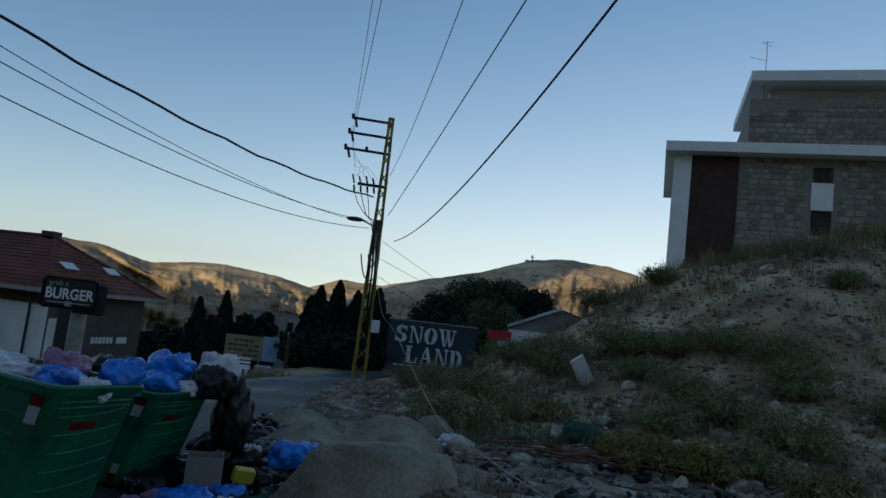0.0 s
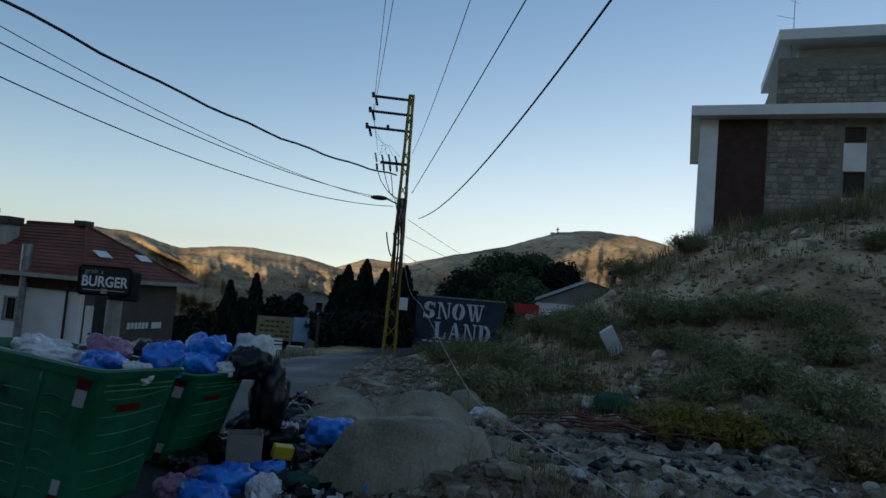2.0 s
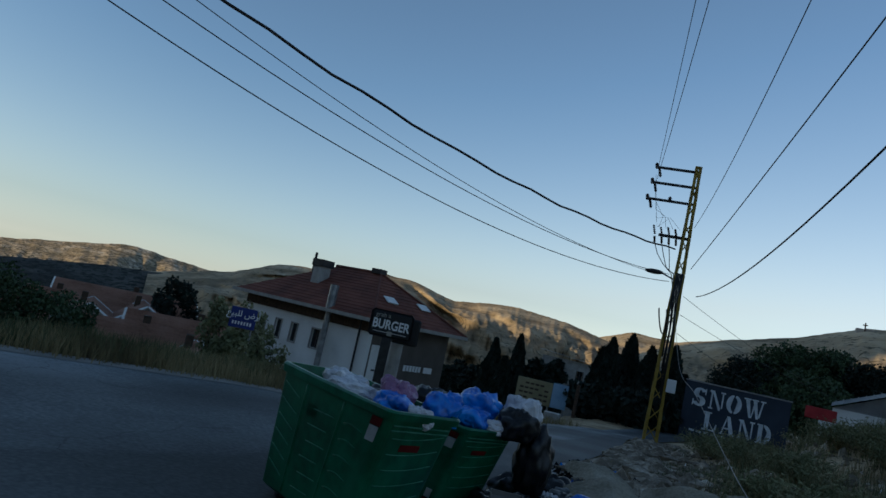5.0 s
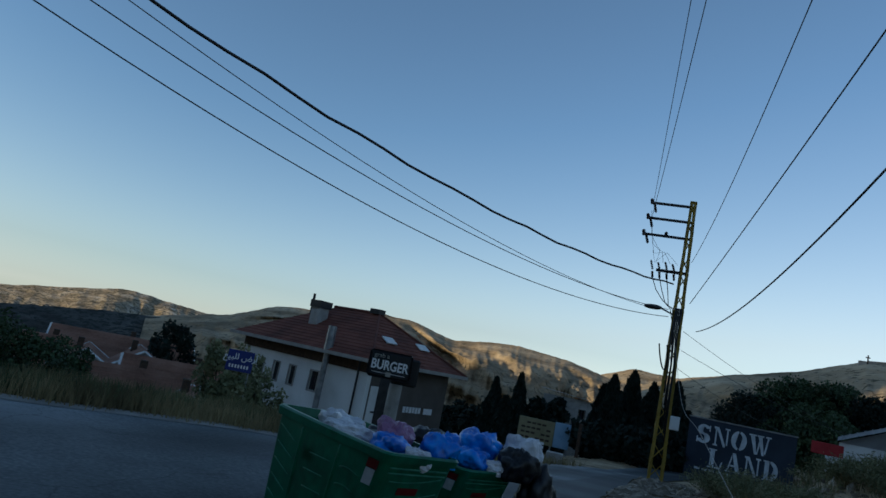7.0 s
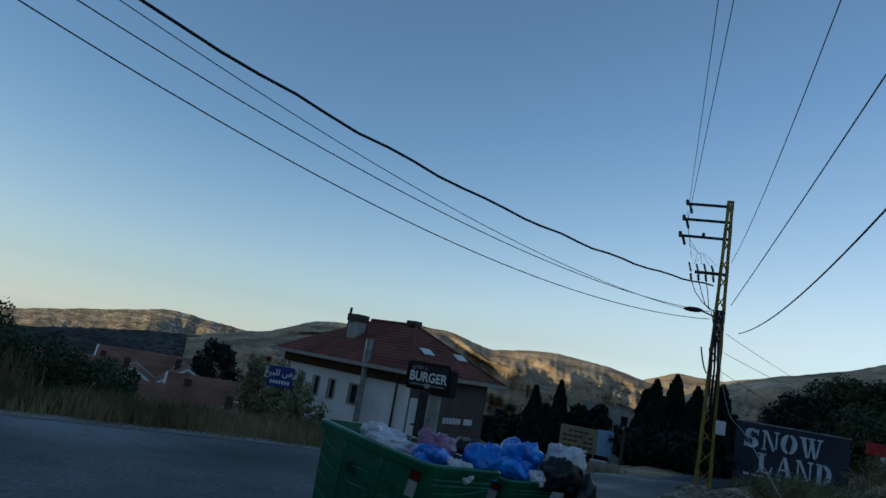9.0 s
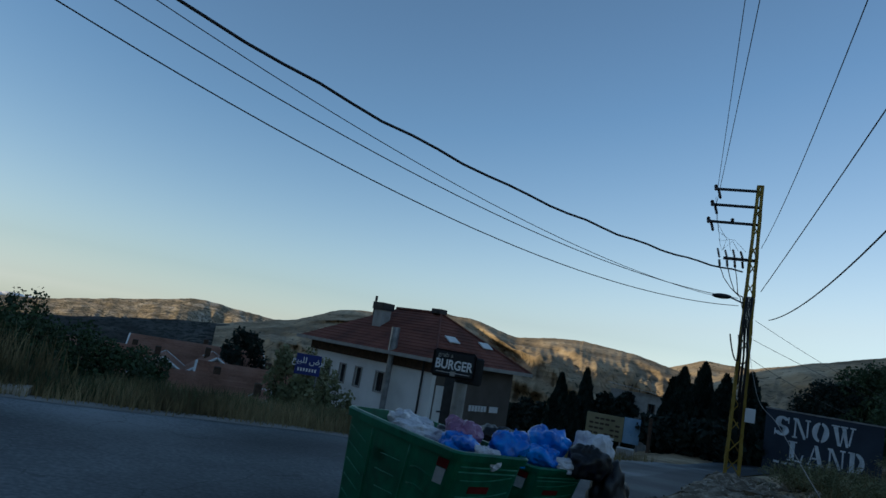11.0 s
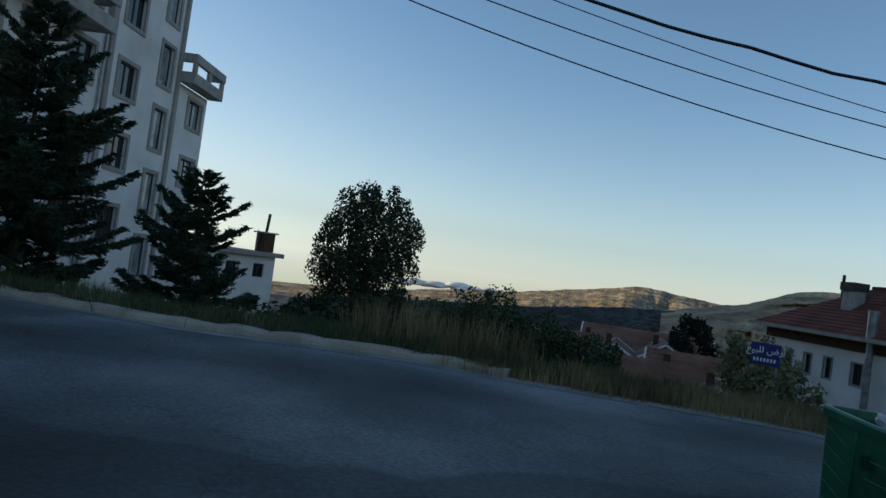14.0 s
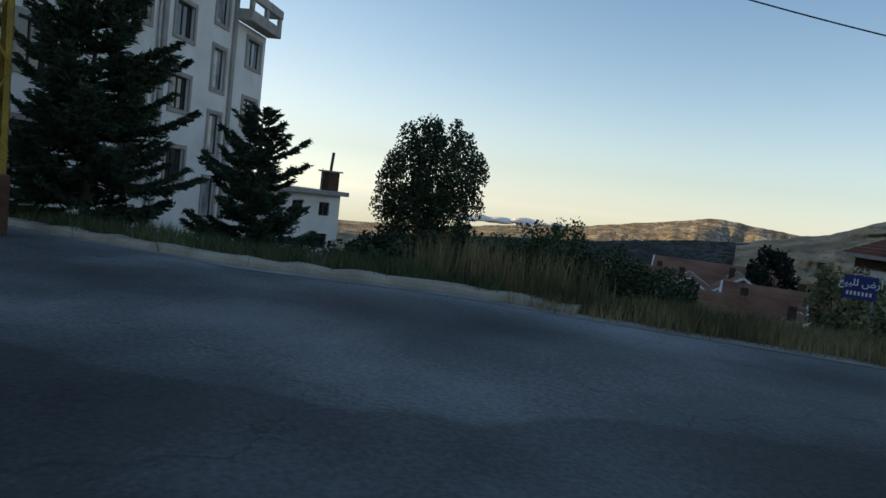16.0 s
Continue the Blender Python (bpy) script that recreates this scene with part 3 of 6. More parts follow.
def window_in(parent, h, y_out, out, pane_mat, surround=0.0, mullions=1, sur_mat=None):
    """A window in the opening h of a wall whose outer face is at y_out and faces out (+1 or -1)."""
    a, b, c, d = h
    yi = y_out - out * 0.12
    f = 0.06
    bm = B()
    lo, hi = min(yi, yi - out * 0.06), max(yi, yi - out * 0.06)
    for q in ((a, a + f, c, d), (b - f, b, c, d), (a + f, b - f, c, c + f), (a + f, b - f, d - f, d)):
        box(bm, (q[0], lo, q[2]), (q[1], hi, q[3]))
    for k in range(mullions):
        mx = a + (b - a) * (k + 1) / (mullions + 1)
        box(bm, (mx - 0.03, lo, c + f), (mx + 0.03, hi, d - f))
    win = part("window", bm, FRAMED, parent)
    edges = [a + f] + [a + (b - a) * (k + 1) / (mullions + 1) for k in range(mullions)] + [b - f]
    for k in range(len(edges) - 1):
        pm = pane_mat if k == 0 or pane_mat is GLASS else GLASS
        part("pane", box(B(), (edges[k] + 0.03, yi - out * 0.04, c + f), (edges[k + 1] - 0.03, yi - out * 0.03, d - f)), pm, win)
    if surround:
        bm = B()
        s, y2 = surround, y_out + out * 0.05
        lo, hi = min(y_out - out * 0.02, y2), max(y_out - out * 0.02, y2)
        for q in ((a - s, a, c - s, d + s), (b, b + s, c - s, d + s), (a, b, c - s, c), (a, b, d, d + s)):
            box(bm, (q[0], lo, q[2]), (q[1], hi, q[3]))
        part("window_surround", bm, sur_mat, win, "grey stone window surround")
    return win


# ---- kerb ----
ky = np.linspace(-12, 5.9, 60)
kx = far_edge(ky)
prof = [(0.0, -0.25), (0.02, 0.10), (0.05, 0.14), (0.34, 0.15), (0.38, 0.11), (0.40, -0.3)]
tg = np.gradient(np.stack([kx, ky], 1), axis=0)
tg /= np.linalg.norm(tg, axis=1)[:, None]
nrm = np.stack([-tg[:, 1], tg[:, 0]], 1)
kv, kf = [], []
for i in range(60):
    wob = 0.02 * math.sin(i * 1.7) + 0.015 * math.sin(i * 4.1)
    for o, z in prof:
        kv.append((kx[i] + nrm[i, 0] * o, ky[i] + nrm[i, 1] * o, z + wob * (z > 0)))
for i in range(59):
    for j in range(5):
        kf.append((6 * i + j, 6 * i + 6 + j, 6 * i + 7 + j, 6 * i + 1 + j))
kf += [tuple(range(6)), tuple(range(59 * 6 + 5, 59 * 6 - 1, -1))]
tagged(raw("kerb", kv, kf, KERBM), "low worn concrete kerb along the road", "kerb", kind="structure")


# ---- poles and cables ----
def lattice_pole(loc, h, w0, w1, turn, label, cables=True):
    p = thing("utility_pole", loc, label, "utility pole", turn=turn)

    def corner(k, z):
        w = (w0 + (w1 - w0) * z / h) / 2
        return Vector((w * (1 if k in (0, 3) else -1), w * (1 if k < 2 else -1) * 0.8, z))
    for k in range(4):
        bm = B()
        a, b = corner(k, -0.3), corner(k, h)
        d = (b - a).normalized()
        sx, sy = (1 if k in (0, 3) else -1), (1 if k < 2 else -1)
        for (ex, ey) in ((0.11, 0.016), (0.016, 0.11)):
            vs = []
            for q in (a, b):
                for (ux, uy) in ((0, 0), (-sx * ex, 0), (-sx * ex, -sy * ey), (0, -sy * ey)):
                    vs.append(bm.verts.new(q + Vector((ux, uy, 0))))
            for i in range(4):
                bm.faces.new((vs[i], vs[(i + 1) % 4], vs[4 + (i + 1) % 4], vs[4 + i]))
            bm.faces.new(vs[4:])
        part("leg", bm, YELLOW, p)
    n = int(h / 0.75)
    for face in range(4):
        for i in range(n):
            z0, z1 = h * i / n + 0.05, h * (i + 1) / n
            a, b = (face, (face + 1) % 4) if i % 2 else ((face + 1) % 4, face)
            part("brace", rod(B(), corner(a, z0), corner(b, z1), 0.024, n=5), YELLOW, p)
    part("cap", box(B(), (-w1 / 2 - 0.02, -w1 / 2, h), (w1 / 2 + 0.02, w1 / 2, h + 0.05)), YELLOW, p)
    return p


def insulator(bm, a, b, r=0.07, n=5):
    a, b = Vector(a), Vector(b)
    rod(bm, a, b, 0.02, n=6)
    for i in range(n):
        q = a.lerp(b, (i + 0.7) / (n + 0.4))
        d = (b - a).normalized() * 0.03
        rod(bm, q - d, q + d, r, r * 0.5, n=8)


PX, PY, PZ = -2.3, 29.9, -1.3
pole = lattice_pole((PX, PY, PZ), 11.95, 0.62, 0.24, 8, "tall yellow steel lattice utility pole with crossarms")
for i, z in enumerate((11.75, 11.05, 10.3)):
    arm = part("crossarm", box(B(), (-1.72 - 0.08 * i, -0.05, z - 0.05), (0.12, 0.05, z + 0.05)), BLACKM, pole)
    bm = B()
    insulator(bm, (-1.68 - 0.08 * i, 0, z + 0.02), (-1.75 - 0.08 * i, -0.35, z - 0.12))
    insulator(bm, (-1.62 - 0.08 * i, 0, z - 0.03), (-1.5 - 0.08 * i, 0.35, z - 0.34))
    insulator(bm, (-1.72 - 0.08 * i, 0, z), (-1.76 - 0.08 * i, 0, z + 0.2), 0.09, 3)
    part("insulator", bm, CERAMIC, arm, "brown string insulators")
part("insulator", (lambda b: (insulator(b, (-0.95, 0, 10.34), (-0.95, 0, 10.52), 0.09, 2), b)[1])(B()), CERAMIC, pole)
arm = part("crossarm", box(B(), (-1.15, -0.05, 8.7), (0.12, 0.05, 8.82)), BLACKM, pole)
for i in range(4):
    bm = B()
    x = -1.3 + 0.3 * i
    insulator(bm, (x, -0.05 * i, 8.75), (x - 0.12, -0.1, 9.15 - 0.05 * (i % 2)), 0.06)
    insulator(bm, (x, 0.1, 8.7), (x + 0.05, 0.1, 8.4), 0.06)
    part("insulator", bm, CERAMIC, arm)
for i in range(3):
    pts = [(-1.25 + 0.3 * i, 0, 8.4), (-1.05 + 0.25 * i, -0.1, 7.9), (-0.75 + 0.15 * i, -0.15, 7.5 - 0.12 * i), (-0.35 + 0.1 * i, -0.1, 7.15), (-0.2, -0.1, 6.6)]
    tube("loose_wire", pts, 0.018, CABLE, pole)
for i in range(4):
    x = -1.7 + 0.1 * i
    tube("loose_wire", [(x, 0, 11.4 - 0.6 * i), (x + 0.15, 0.1, 10.3 - 0.4 * i), (x + 0.6, 0.05, 9.6), (-1.2 + 0.3 * i, 0, 9.1)], 0.008, CABLE, pole)
for i in range(5):
    x = -0.12 + 0.06 * i
    tube("riser_cable", [(x, -0.26, 7.2), (x - 0.05, -0.27, 6.0), (x + 0.04 * (i % 2), -0.29, 4.8), (x, -0.3, 3.6 - 0.5 * i)], 0.03, CABLE, pole)
tube("hanging_loop", [(-0.42 - 0.24 * math.cos(0.25 * math.pi + i * 0.131) - 0.02 * i / 24, -0.2, 5.6 - 1.05 * math.sin(i * 0.131)) for i in range(25)], 0.03, CABLE, pole)
la = part("lamp_arm", rod(B(), (-0.1, 0, 6.9), (-0.75, -0.1, 7.12), 0.035), STEEL, pole)
bm = B()
bmesh.ops.create_uvsphere(bm, u_segments=14, v_segments=8, radius=1, matrix=Matrix.Translation((-1.05, -0.12, 7.12)) @ Matrix.Diagonal((0.40, 0.16, 0.11, 1)))
part("lamp_head", bm, BLACKM, la, "dark grey street lamp head", smooth=True)
part("meter_box", box(B(), (0.25, -0.35, 2.2), (0.62, -0.12, 2.75), 0.02), WHITEP, pole, "pale meter box")

pole2 = lattice_pole((-14.93, -3.72, 0.0), 10.6, 0.56, 0.34, 25, "yellow steel lattice pole with a rusty base")
part("footing", box(B(), (-0.32, -0.28, -0.4), (0.32, 0.28, 1.15), 0.03), RUSTY, pole2, "rust-brown encased pole base")
part("plate", box(B(), (-0.2, 0.17, 1.15), (0.2, 0.2, 10.4)), YELLOW, pole2)


def cable(a, b, sag, r, label, loops=False):
    a, b = Vector(a), Vector(b)
    n = 40
    pts = []
    for i in range(n + 1):
        s = i / n
        q = a.lerp(b, s)
        q.z -= 4 * sag * s * (1 - s)
        if loops:
            q += Vector((0.02 * math.sin(i * 2.3), 0, 0.03 * math.sin(i * 1.7)))
        pts.append(q)
    ob = tube("overhead_cable", pts, r, CABLE)
    return tagged(ob, label, "cable", "overhead cables")


B2 = (-14.93, -3.9)
cable((-2.66, 29.82, 6.94), (*B2, 9.70), 1.68, 0.035, "thick black bundled overhead cable between the poles", True)
cable((-3.55, 29.72, 5.8), (*B2, 10.1), 1.65, 0.011, "thin black overhead wire")
cable((-2.71, 29.82, 5.82), (*B2, 9.44), 1.82, 0.013, "thin black overhead wire")
cable((-2.68, 29.82, 5.51), (*B2, 9.12), 2.15, 0.014, "thin black overhead wire")
cable((-1.5, 29.96, 5.07), (5.14, -12, 10.5), 2.17, 0.018, "black overhead cable over the slope")
cable((-1.9, 29.94, 6.2), (5.78, -12, 10.7), 0.25, 0.015, "black overhead cable over the slope")
cable((-2.05, 29.93, 8.0), (3.5, -12, 12.4), 1.7, 0.010, "thin black overhead wire over the slope")
cable((-3.96, 29.73, 10.48), (1.98, -12, 11.9), 0.68, 0.010, "thin black high-voltage wire on insulators")
cable((-3.94, 29.73, 9.77), (2.59, -12, 11.1), 0.72, 0.010, "thin black high-voltage wire on insulators")
for k, (x, y, z) in enumerate(((9.5, 62, 2.6), (11.5, 62, 2.2), (6.5, 60, 1.5))):
    cable((-2.0, 30.0, 5.0 - 0.8 * k), (x, y, z), 0.5, 0.010, "thin service wire leading down from the pole")
way = [polar(a, d, z) for a, d, z in ((-4.3, 30, 4.4), (-3.2, 22, 1.97), (-1.6, 16, 1.34), (3.1, 9.4, 0.42), (8.3, 7.2, 0.33), (18, 5.0, 0.36), (34, 3.6, 0.12))]
stay = []
for i in range(len(way) - 1):
    p0, p1, p2, p3 = way[max(i - 1, 0)], way[i], way[i + 1], way[min(i + 2, len(way) - 1)]
    for k in range(8):
        t = k / 8
        stay.append(0.5 * (2 * p1 + (p2 - p0) * t + (2 * p0 - 5 * p1 + 4 * p2 - p3) * t * t + (3 * p1 - p0 - 3 * p2 + p3) * t ** 3))
tagged(tube("slack_cable", stay, 0.006, CONC), "slack pale cable hanging from the pole to the ground", "cable")


# ---- rubbish bins ----
BIN_W, BIN_D, BIN_H = 0.75, 0.345, 1.06


def bin_skin(x, y, z):
    """A point of the bin's wall: one end leans in towards the base, the far end stands upright."""
    t = 1 - z / BIN_H
    k = 1 - 0.09 * t
    return Vector((x - 0.31 * t * (x + BIN_W) / (2 * BIN_W), y * k, z + (z / BIN_H) ** 3 * (-0.03 * x / BIN_W - 0.012 * y / BIN_D)))


def bin_ring(z, grow=0.0, r=0.075):
    out = []
    for cx, cy, a0 in ((1, -1, -90), (1, 1, 0), (-1, 1, 90), (-1, -1, 180)):
        for i in range(6):
            a = radians(a0 + 90 * i / 5)
            out.append(bin_skin(cx * (BIN_W + grow - r) + r * math.cos(a), cy * (BIN_D + grow - r) + r * math.sin(a), z))
    # slightly bulging long walls
    mid = []
    for i, q in enumerate(out):
        mid.append(q)
        nx = out[(i + 1) % len(out)]
        if (nx - q).length > 0.3:
            bow = Vector((0, math.copysign(0.018, q.y) if abs(q.y - nx.y) < 0.2 else 0, 0))
            for k in range(1, 6):
                mid.append(q.lerp(nx, k / 6) + bow * math.sin(math.pi * k / 6))
    return mid


def rubbish_bin(loc, turn, tall, label):
    p = thing("rubbish_bin", loc, label, "bin", "rubbish bins", turn=turn)
    p.scale = (1, 1, tall)
    bm = B()
    rings = []
    for z, g in ((0.07, -0.03), (0.10, 0.0), (0.30, 0.0), (0.55, 0.0), (0.80, 0.0), (0.985, 0.0), (0.99, 0.022), (1.045, 0.026), (1.06, 0.012), (1.06, -0.018), (1.0, -0.03), (0.6, -0.03), (0.3, -0.03)):
        rings.append([bm.verts.new(q) for q in bin_ring(z, g)])
    n = len(rings[0])
    for r0, r1 in zip(rings, rings[1:]):
        for i in range(n):
            bm.faces.new((r0[i], r0[(i + 1) % n], r1[(i + 1) % n], r1[i]))
    bm.faces.new(rings[-1])
    bm.faces.new(rings[0][::-1])
    bmesh.ops.recalc_face_normals(bm, faces=bm.faces)
    body = part("body", bm, GREENB, p)

    def front(x, z, out=0.0):
        return bin_skin(x, -BIN_D - out - 0.018 * math.sin(math.pi * min(1, max(0, (x + BIN_W) / (2 * BIN_W)))), z)

    def end(y, z, out=0.0):
        return bin_skin(BIN_W + out, y, z)
    for j in range(6):
        z = 0.20 + 0.125 * j
        tube("rib", [front(-0.66 + 0.035 * i, z + 0.10 - 0.010 * i, 0.001) for i in range(9)], 0.005, RIBM, body)
        tube("rib", [front(-0.16 + 0.04 * (j % 2) + 0.04 * i, z, 0.001) for i in range(8)], 0.005, RIBM, body)
        tube("rib", [end(-0.24 + 0.05 * i, z + 0.02 * ((i - 5) / 5) ** 2 + 0.004 * i, 0.001) for i in range(11)], 0.005, RIBM if j else GREENB, body)
        tube("rib", [front(0.30 + 0.04 * i, z + 0.012 * math.sin(i * 0.7), 0.002) for i in range(7)], 0.006, GREENB, body)
    for x in (-0.30, 0.24):
        tube("seam", [front(x, 0.12 + 0.085 * i, 0.0) for i in range(11)], 0.012, GREENB, body)
    for z in (0.905, 0.945):
        tube("rim_line", [end(-0.28 + 0.056 * i, z, 0.004) for i in range(11)], 0.007, RIBM, body)

    def tag_on(f, a, b, z0, z1, m, nm):
        bm = B()
        r0 = [bm.verts.new(f(a + (b - a) * i / 3, z0, 0.004)) for i in range(4)]
        r1 = [bm.verts.new(f(a + (b - a) * i / 3, z1, 0.004)) for i in range(4)]
        for i in range(3):
            bm.faces.new((r0[i], r0[i + 1], r1[i + 1], r1[i]))
        bmesh.ops.solidify(bm, geom=bm.faces, thickness=0.004)
        part(nm, bm, m, body)
    tag_on(front, 0.585, 0.69, 0.79, 0.905, STICKER, "white_tag")
    tag_on(front, 0.58, 0.70, 0.91, 0.975, REDST, "red_tag")
    tag_on(front, 0.60, 0.69, 0.20, 0.30, STICKER, "white_tag")
    tag_on(front, 0.59, 0.69, 0.115, 0.195, REDST, "red_tag")
    tag_on(end, -0.14, 0.06, 0.745, 0.80, REDST, "red_tag")
    tag_on(front, -0.22, -0.08, 0.76, 0.85, GREENB, "label_plate")
    for sx in (-0.5, 0.28):
        for sy in (-0.24, 0.24):
            w = part("wheel", rod(B(), (sx - 0.025, sy, 0.05), (sx + 0.025, sy, 0.05), 0.05, n=16), BLACKM, p)
            part("fork", box(B(), (sx - 0.04, sy - 0.03, 0.045), (sx + 0.04, sy + 0.03, 0.085)), STEEL, w)
    part("trunnion", rod(B(), (-0.70, 0, 0.86), (-0.80, 0, 0.86), 0.03, n=12), STEEL, p)
    return p


binA = rubbish_bin((-2.565, 4.82, 0.0), -23.5, 1.0, "green plastic wheeled rubbish bin overflowing with bags")
binB = rubbish_bin((-2.49, 6.23, -0.02), -23.5, 0.84, "green plastic wheeled rubbish bin overflowing with bags")


def bag(loc, size, mat, label, seed, turn=0.0, knot=True, rough=0.22):
    bm = B()
    bmesh.ops.create_icosphere(bm, subdivisions=4, radius=1)
    jit = random.Random(seed)
    off = Vector((seed * 5.7, seed * 2.9, seed * 1.3))
    for v in bm.verts:
        p = v.co.copy()
        cell = noise.voronoi(p * 2.1 + off)[0]
        fine = noise.voronoi(p * 4.6 + off)[0]
        d = 1 + rough * (noise.noise(p * 1.3 + off) * 0.9 + 0.75 * (0.45 - cell[0]) + 0.5 * (0.4 - fine[0]) - 0.5 * abs(noise.noise(p * 2.2 + off * 2))) + jit.uniform(-0.012, 0.012)
        if knot and p.z > 0.55:
            a = math.atan2(p.y, p.x)
            t = (p.z - 0.55) / 0.45
            d *= 1 - 0.35 * t * t + 0.10 * t * math.sin(a * 9 + seed)
        p = p * d
        p.z = max(p.z, -0.72)
        v.co = (p.x * size[0], p.y * size[1], p.z * size[2])
    ob = part("rubbish_bag", bm, mat, None, smooth=mat in (BLUEBAG, BLACKBAG, GREENS))
    ob.matrix_world = pose(loc[0], loc[1], loc[2] + 0.70 * size[2], 0, 0, turn)
    return tagged(ob, label, "rubbish bag", "rubbish bags")


bl, wl, kl = "crumpled blue plastic rubbish bag", "crumpled white plastic bag", "black plastic rubbish bag"
for i, (x, y, z, s, m, lab) in enumerate((
        (-2.95, 5.25, 0.86, (0.26, 0.22, 0.20), WHITEBAG, "clear and white plastic bags on top of the bin"),
        (-2.72, 5.02, 0.93, (0.24, 0.16, 0.12), WHITEBAG, "clear and white plastic bags on top of the bin"),
        (-2.38, 5.20, 0.90, (0.19, 0.18, 0.21), PINKBAG, "mauve plastic rubbish bag on top of the bin"),
        (-2.28, 4.95, 0.92, (0.22, 0.17, 0.13), BLUEBAG, bl), (-2.02, 4.93, 0.88, (0.13, 0.12, 0.12), WHITEBAG, wl),
        (-1.98, 5.30, 0.90, (0.20, 0.19, 0.20), BLUEBAG, bl), (-2.60, 5.4, 0.85, (0.3, 0.2, 0.16), BLACKBAG, kl),
        (-1.92, 6.42, 0.82, (0.30, 0.26, 0.26), BLUEBAG, bl), (-1.75, 6.05, 0.83, (0.22, 0.17, 0.15), BLUEBAG, bl),
        (-1.52, 6.66, 0.82, (0.21, 0.18, 0.28), WHITEBAG, "large white plastic sack on top of the bin"),
        (-1.52, 6.12, 0.82, (0.18, 0.10, 0.10), WHITEBAG, wl), (-1.45, 6.28, 0.80, (0.26, 0.22, 0.22), BLACKBAG, kl),
        (-2.5, 6.5, 0.8, (0.3, 0.25, 0.2), BLACKBAG, kl))):
    k = 0.93 if y < 5.6 else 0.985
    x -= 0.0 if y < 5.6 else 0.13 if y > 6.2 else 0.22
    bag((k * (x - 0.10), k * y, 1.7 - k * (1.7 - z) - 0.03), [0.88 * v for v in s], m, lab, i + 1, 40 * i, rough=0.36)
fr = random.Random(12)
for (cx, cy, cz) in ((-2.52, 4.80, 0.72), (-2.49, 6.23, 0.54)):
    for i in range(13):
        u_, v_ = fr.uniform(-0.52, 0.46), fr.uniform(-0.18, 0.18)
        x, y = cx + 0.917 * u_ + 0.399 * v_, cy - 0.399 * u_ + 0.917 * v_
        m_, l_ = fr.choice(((WHITEBAG, wl), (BLACKBAG, kl), (BLUEBAG, bl), (BLACKBAG, kl), (CARD, "crumpled brown paper in the bin")))
        r_ = fr.uniform(0.10, 0.16)
        bag((x, y, cz + fr.uniform(0.0, 0.16)), (r_ * 1.2, r_, r_ * 0.8), m_, l_, 600 + i + int(cy * 10), 30 * i, rough=0.4)
hb = bag((-1.50, 6.40, 0.32), (0.19, 0.24, 0.37), BLACKBAG, "torn black bag hanging down the side of the bin", 31, 10, knot=False, rough=0.3)
for i, (x, y, s, m, lab) in enumerate((
        (-1.52, 5.40, (0.22, 0.16, 0.15), BLUEBAG, bl), (-1.30, 5.78, (0.20, 0.14, 0.12), BLUEBAG, bl),
        (-1.18, 5.25, (0.14, 0.13, 0.15), WHITEBAG, wl), (-1.55, 4.98, (0.22, 0.15, 0.13), BLUEBAG, bl), (-1.75, 5.55, (0.16, 0.13, 0.1), PINKBAG, "small mauve plastic bag among the rubbish"),
        (-1.22, 7.2, (0.30, 0.26, 0.22), BLACKBAG, kl), (-1.55, 7.6, (0.34, 0.28, 0.24), BLACKBAG, kl), (-1.05, 6.7, (0.25, 0.22, 0.16), BLACKBAG, kl),
        (-1.62, 7.1, (0.2, 0.14, 0.14), WHITEBAG, wl), (-1.4, 8.0, (0.22, 0.16, 0.14), WHITEBAG, wl), (-1.38, 6.75, (0.13, 0.1, 0.22), WHITEBAG, wl),
        (-1.75, 6.15, (0.26, 0.22, 0.2), BLACKBAG, kl), (-1.45, 6.6, (0.28, 0.24, 0.22), BLACKBAG, kl), (-1.0, 7.3, (0.26, 0.2, 0.18), BLACKBAG, kl), (-1.75, 7.0, (0.3, 0.25, 0.24), BLACKBAG, kl), (-1.95, 5.75, (0.2, 0.16, 0.14), BLACKBAG, kl),
        (-1.15, 6.35, (0.2, 0.17, 0.14), BLACKBAG, kl), (-1.3, 8.5, (0.2, 0.17, 0.13), BLACKBAG, kl), (-0.95, 5.95, (0.18, 0.15, 0.1), BLACKBAG, kl), (-1.85, 5.15, (0.18, 0.14, 0.12), PINKBAG, "small mauve plastic bag among the rubbish"),
        (-0.92, 5.6, (0.2, 0.18, 0.12), GREENS, "dull green plastic sheeting among the rubbish"))):
    bag((x, y, gz(x, y) - 0.02), s, m, lab, 40 + i, 55 * i, rough=0.34)
bag((-0.86, 6.25, 0.25), (0.26, 0.16, 0.15), BLUEBAG, "crumpled blue bag lying against the boulders", 61, 20, rough=0.35)
bag((0.75, 9.3, gz(0.75, 9.3)), (0.2, 0.15, 0.13), WHITEBAG, wl, 63, 10)
bag((4.25, 8.75, gz(4.25, 8.75)), (0.21, 0.12, 0.12), WHITEBAG, "white plastic bag caught in the weeds", 64, -30)
cb = thing("cardboard_box", (-1.56, 5.95, gz(-1.56, 5.95)), "grey-brown cardboard box lying among the rubbish", "box", turn=18)
for lo, hi in (((-0.15, -0.12, 0), (0.15, -0.11, 0.34)), ((-0.15, 0.11, 0), (0.15, 0.12, 0.34)), ((-0.15, -0.11, 0), (-0.14, 0.11, 0.34)), ((0.14, -0.11, 0), (0.15, 0.11, 0.34)), ((-0.14, -0.11, 0), (0.14, 0.11, 0.01))):
    part("panel", box(B(), lo, hi), CARD, cb)
